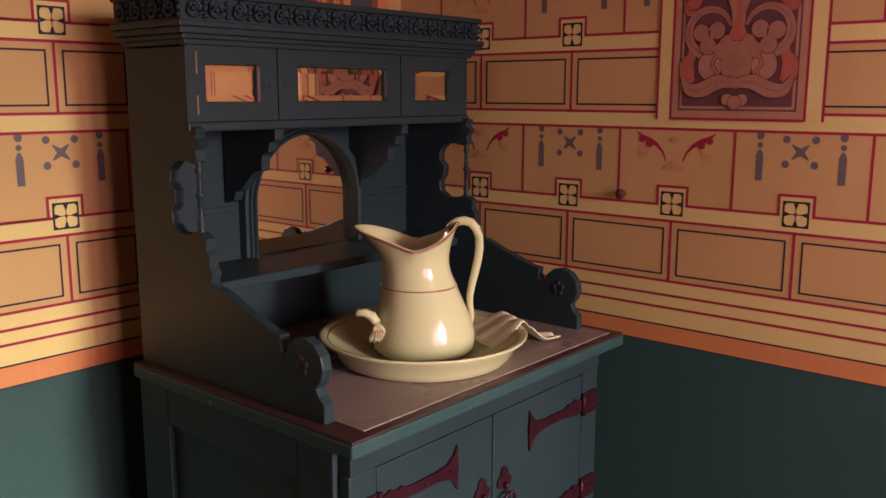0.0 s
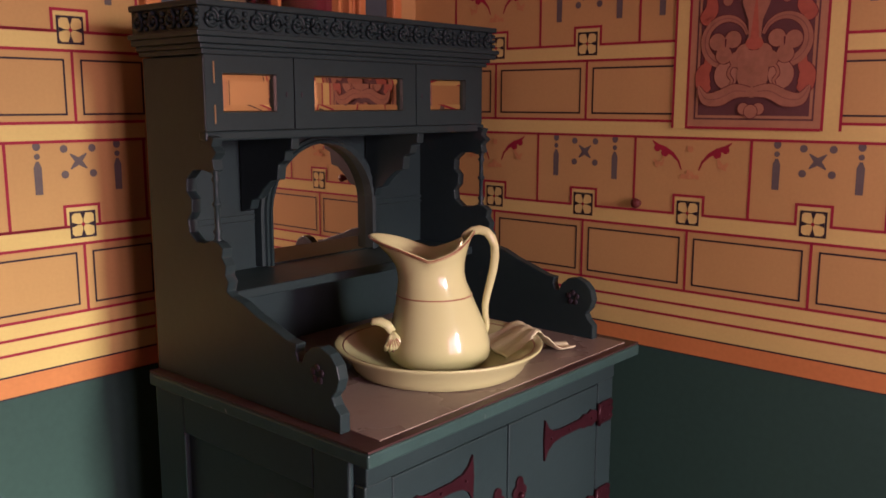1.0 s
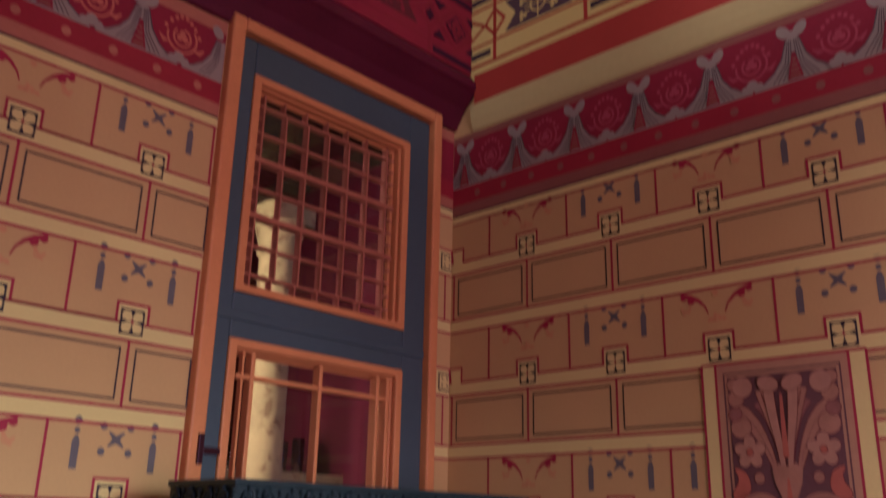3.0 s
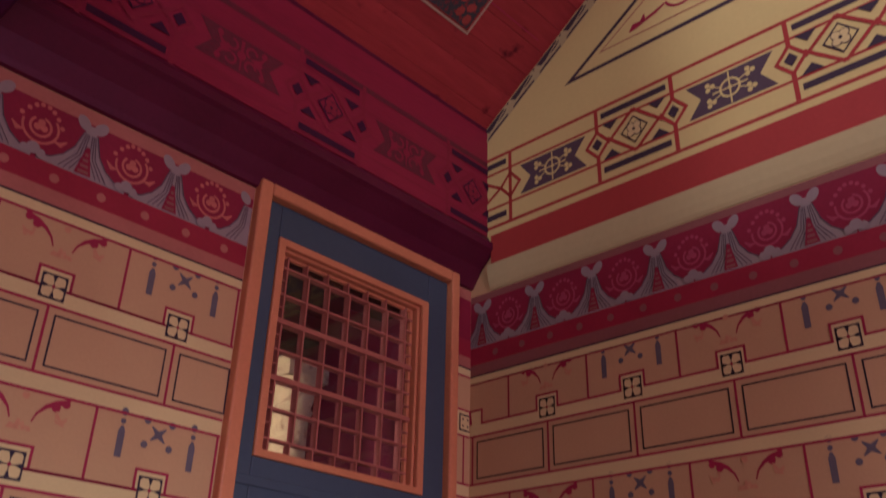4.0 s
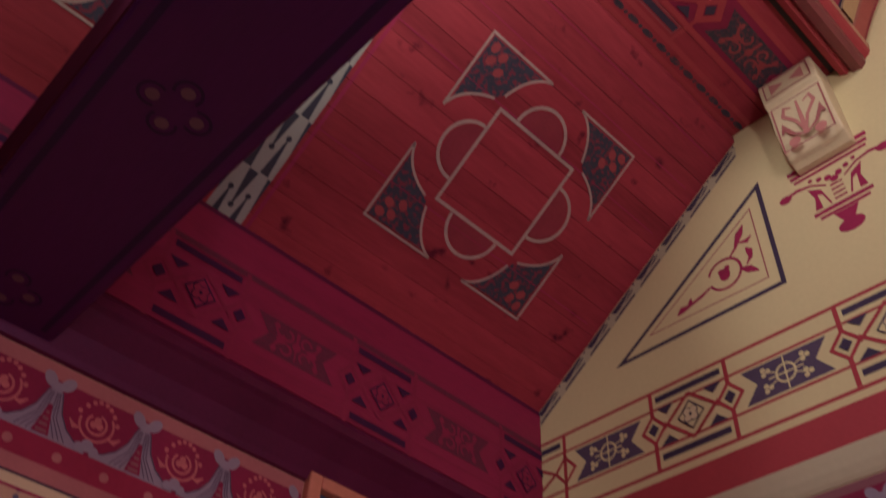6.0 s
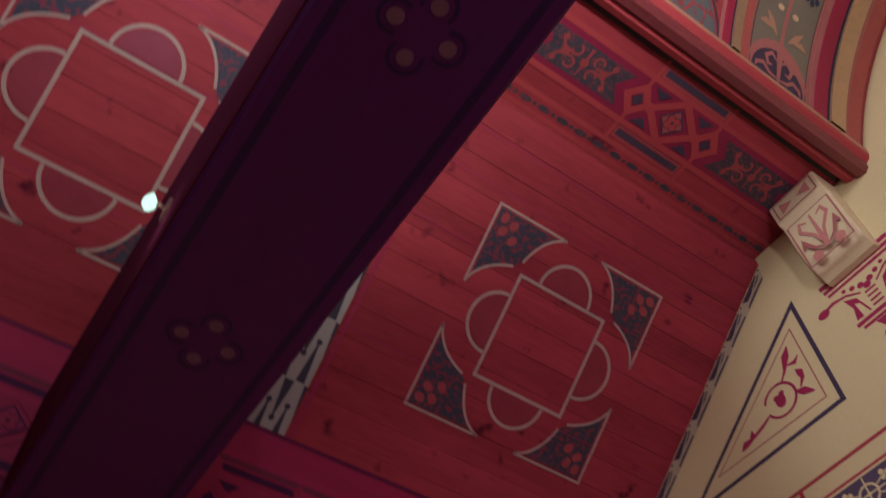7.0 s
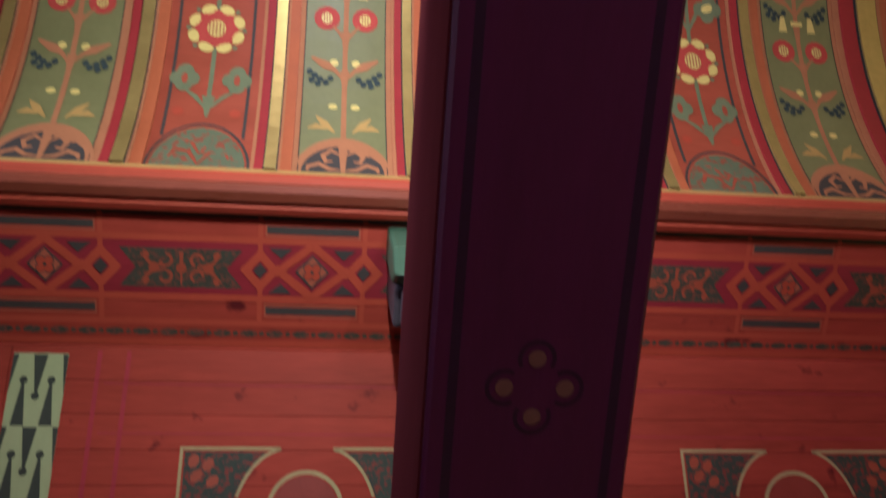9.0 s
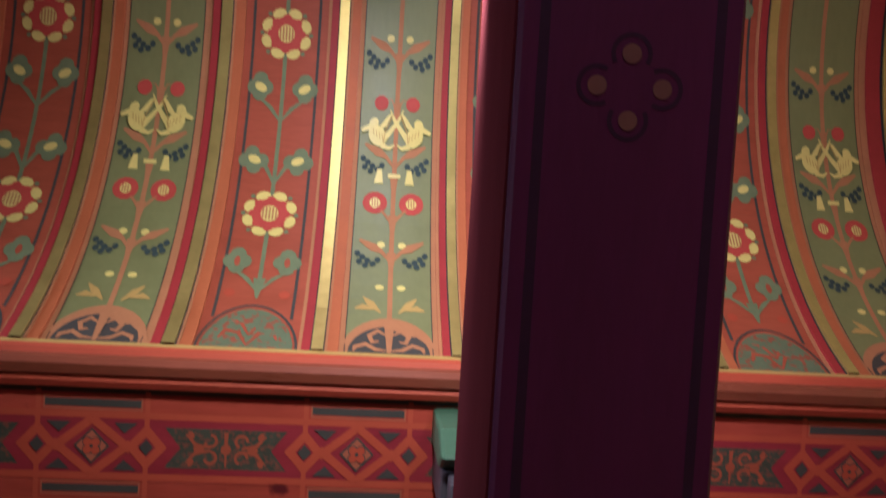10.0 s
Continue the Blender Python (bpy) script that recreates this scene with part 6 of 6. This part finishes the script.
def green_panel(c):
    p = Paint(VB, 0.0011)
    strip(p, c - 0.148, c + 0.148, STEM, 1)
    strip(p, c - 0.131, c + 0.131, SAGE, 2)
    for sg in (-1, 1):
        strip(p, c + sg * 0.131 - 0.0015, c + sg * 0.131 + 0.0015, BLACK, 3)
    arcp = [(c + 0.146 * math.cos(math.pi * i / 16), 0.012 + 0.175 * math.sin(math.pi * i / 16)) for i in range(17)]
    p.poly(arcp, STEM, 3)
    p.poly([(c + 0.122 * math.cos(math.pi * i / 16), 0.018 + 0.128 * math.sin(math.pi * i / 16)) for i in range(17)], INK, 4)
    p.line([(c, 0.02), (c, 0.15)], [0.012, 0.03], STEM, 5)
    for sg in (-1, 1):
        p.line([(c + sg * 0.005, 0.1), (c + sg * 0.035, 0.125), (c + sg * 0.06, 0.1), (c + sg * 0.05, 0.07), (c + sg * 0.03, 0.075)], [0.006, 0.012, 0.014, 0.012, 0.005], STEM, 5)
        p.line([(c + sg * 0.005, 0.03), (c + sg * 0.04, 0.035), (c + sg * 0.07, 0.06), (c + sg * 0.1, 0.045), (c + sg * 0.105, 0.025)], [0.006, 0.014, 0.014, 0.014, 0.006], STEM, 5)
    strip(p, c - 0.008, c + 0.008, STEM, 3, 0.18)
    for o in (0.0, 1.22):
        for sg in (-1, 1):
            if not o:
                p.line([(c + sg * 0.028, 0.21), (c + sg * 0.06, 0.25), (c + sg * 0.085, 0.28)], [0.006, 0.026, 0.004], OCHRE, 4)
                p.line([(c + sg * 0.05, 0.225), (c + sg * 0.085, 0.235), (c + sg * 0.11, 0.225)], [0.006, 0.024, 0.004], OCHRE, 4)
                p.disc(c + sg * 0.035, 0.325, 0.015, YELLOW, 4, 9, 0.012)
            grapes(p, c, o + 0.485, sg)
            p.disc(c + sg * 0.035, o + 0.512, 0.014, YELLOW, 4, 9)
            p.line([(c, o + 0.6), (c + sg * 0.025, o + 0.64), (c + sg * 0.058, o + 0.68)], [0.01, 0.01, 0.005], STEM, 4)
            p.disc(c + sg * 0.063, o + 0.69, 0.043, POPPY, 4, 14, 0.046)
            p.disc(c + sg * 0.063, o + 0.69, 0.019, YELLOW, 5, 10, 0.022)
            for k in (-1, 0, 1):
                p.rect(c + sg * 0.063 + k * 0.009 - 0.002, c + sg * 0.063 + k * 0.009 + 0.002, o + 0.674, o + 0.706, STEM, 6)
            p.poly([(c + sg * 0.038, o + 0.77), (c + sg * 0.07, o + 0.77), (c + sg * 0.06, o + 0.83), (c + sg * 0.045, o + 0.83)], YELLOW, 6)
            grapes(p, c, o + 0.885, sg)
            # bird with its head outwards and its tail crossing the other's
            p.line([(c + sg * 0.052, o + 0.94), (c + sg * 0.02, o + 0.985), (c - sg * 0.008, o + 1.03), (c - sg * 0.024, o + 1.07)], [0.026, 0.017, 0.012, 0.003], YELLOW, 6 + (sg > 0))
            p.line([(c + sg * 0.05, o + 0.925), (c + sg * 0.022, o + 0.915), (c + sg * 0.004, o + 0.93)], [0.024, 0.013, 0.004], YELLOW, 8 + (sg > 0))
            p.disc(c + sg * 0.066, o + 0.962, 0.031, YELLOW, 10, 16, 0.044, sg * -0.35)
            p.poly([(c + sg * 0.056, o + 0.985), (c + sg * 0.036, o + 1.0), (c + sg * 0.014, o + 1.055), (c + sg * 0.03, o + 1.045), (c + sg * 0.062, o + 0.995)], YELLOW, 12 + (sg > 0))
            p.disc(c + sg * 0.081, o + 1.012, 0.0165, YELLOW, 11, 12, 0.022, sg * 0.3)
            p.poly([(c + sg * 0.088, o + 0.985), (c + sg * 0.122, o + 0.972), (c + sg * 0.126, o + 0.986), (c + sg * 0.094, o + 1.008)], YELLOW, 12)
            for k in range(4):
                p.line([(c + sg * (0.046 + 0.011 * k), o + 0.938 + 0.008 * k), (c + sg * (0.05 + 0.011 * k), o + 0.966 + 0.008 * k)], 0.0025, OCHRE, 14)
            p.line([(c + sg * 0.044, o + 0.93), (c + sg * 0.04, o + 0.975), (c + sg * 0.012, o + 1.05)], 0.0028, OCHRE, 15)
            p.line([(c, o + 1.05), (c + sg * 0.02, o + 1.11), (c + sg * 0.05, o + 1.11)], 0.004, STEM, 4)
            p.disc(c + sg * 0.057, o + 1.095, 0.026, POPPY, 5, 10, 0.03)
        p.rect(c - 0.022, c + 0.022, o + 0.795, o + 0.812, YELLOW, 6)
    for sg in (-1, 1):
        grapes(p, c, 1.3, sg)
        p.disc(c + sg * 0.035, 1.345, 0.014, YELLOW, 4, 9)
    for s in (0.44, 0.6, 0.77, 1.06, 1.25):
        p.poly([(c - 0.015, s + 0.04), (c + 0.015, s + 0.04), (c + 0.008, s - 0.03), (c - 0.008, s - 0.03)], STEM, 4)
    return p


def red_panel(c):
    p = Paint(VB, 0.0011)
    strip(p, c - 0.148, c + 0.148, RUSSET, 1)
    for sg in (-1, 1):
        strip(p, c + sg * 0.118 - 0.005, c + sg * 0.118 + 0.005, INK, 2, 0.16)
        p.disc(c + sg * 0.085, 0.27, 0.018, BANDRED, 3, 9)
    p.poly([(c + 0.135 * math.cos(math.pi * i / 16), 0.012 + 0.19 * math.sin(math.pi * i / 16)) for i in range(17)], WORNGREEN, 2)
    p.line([(c + 0.145 * math.cos(math.pi * i / 16), 0.012 + 0.205 * math.sin(math.pi * i / 16)) for i in range(17)], 0.008, INK, 3)
    for sg in (-1, 1):
        p.line([(c, 0.03), (c + sg * 0.03, 0.09), (c + sg * 0.07, 0.1), (c + sg * 0.085, 0.06)], [0.006, 0.012, 0.014, 0.006], RUSSET, 3)
        p.line([(c, 0.08), (c + sg * 0.03, 0.14), (c + sg * 0.06, 0.145)], [0.006, 0.012, 0.004], RUSSET, 3)
    strip(p, c - 0.007, c + 0.007, LEAFGREEN, 2, 0.27)
    p.poly([(c - 0.004, 0.25), (c + 0.004, 0.25), (c + 0.02, 0.34), (c - 0.02, 0.34)], LEAFGREEN, 3)
    for o in (0.0, 0.716, 1.432):
        for sg in (-1, 1):
            p.line([(c, o + 0.28), (c + sg * 0.04, o + 0.335), (c + sg * 0.08, o + 0.37)], [0.008, 0.016, 0.008], LEAFGREEN, 3)
            for a, b in ((0.06, 0.41), (0.1, 0.41), (0.08, 0.44), (0.08, 0.385)):
                p.disc(c + sg * a, o + b, 0.027, LEAFGREEN, 4, 10, 0.03)
            if o:
                p.disc(c + sg * 0.078, o + 0.41, 0.024, YELLOW, 5, 10, 0.016, sg * 0.6)
            else:
                p.disc(c + sg * 0.08, o + 0.41, 0.01, RUSSET, 5, 8, 0.022)
            if o < 1.4:
                s = o + 0.835
                p.line([(c, s - 0.09), (c + sg * 0.04, s - 0.01), (c + sg * 0.08, s + 0.01)], [0.01, 0.016, 0.01], LEAFGREEN, 3)
                for a, b in ((0.05, 0.0), (0.085, 0.03), (0.105, 0.0), (0.075, -0.025)):
                    p.disc(c + sg * a, s + b, 0.026, LEAFGREEN, 4, 10, 0.03)
                p.disc(c + sg * 0.075, s + 0.004, 0.024, YELLOW, 5, 10, 0.016, sg * 0.5)
        f = o + 0.617
        for k in range(8):
            a = math.pi / 4 * (k + 0.5)
            p.disc(c + 0.073 * math.cos(a), f + 0.078 * math.sin(a), 0.026, YELLOW, 4, 10, 0.021, a + 1.57)
            p.disc(c + 0.088 * math.cos(a + 0.39), f + 0.1 * math.sin(a + 0.39), 0.009, LEAFGREEN, 3, 6)
        p.disc(c, f, 0.06, POPPY, 5, 18, 0.065).disc(c, f, 0.03, YELLOW, 7, 14, 0.034)
        for k in range(8):
            a = math.pi / 4 * k
            p.disc(c + 0.053 * math.cos(a), f + 0.057 * math.sin(a), 0.017, POPPY, 6, 8)
        for k in (-2, -1, 0, 1, 2):
            p.rect(c + k * 0.011 - 0.0025, c + k * 0.011 + 0.0025, f - 0.026, f + 0.026, STEM, 8)
    return p


CENTRES = (-0.43, -0.845, -1.25, -1.65, -2.052, -2.468, -2.895, -3.31, -3.72, -4.13)
for i, c in enumerate(CENTRES):
    p = red_panel(c) if i % 2 else green_panel(c)
    ob = new("vault_panel", p.data("vault_panel"))
    ob.parent = ceiling
ribs = [(-0.03, -0.28)] + [(a - 0.149, b + 0.149) for a, b in zip(CENTRES, CENTRES[1:])] + [(-4.281, -4.395)]
for k, (xr, xl) in enumerate(ribs):
    r = Mesh()
    w = xr - xl
    # fractions across the rib from east to west: colour and how far it stands out
    bars = ((0.0, 0.27, 0, 0.012), (0.27, 0.33, 2, 0.016), (0.33, 0.36, 3, 0.016), (0.36, 0.65, 4, 0.024), (0.65, 0.685, 3, 0.016), (0.685, 0.9, 1, 0.014), (0.9, 1.0, 2, 0.004))
    for f0, f1, mi, h in bars:
        a, b = xr - w * f0, xr - w * f1
        r.grid([[vault(x, SM * i / 44, n) for x, n in ((a, 0), (a, h), (b, h), (b, 0))] for i in range(45)], mi, closed=False, smooth=False)
    part("vault_rib", r, [TERRA, DEEPRED, STEM, BLACK, GILTRIB], ceiling)
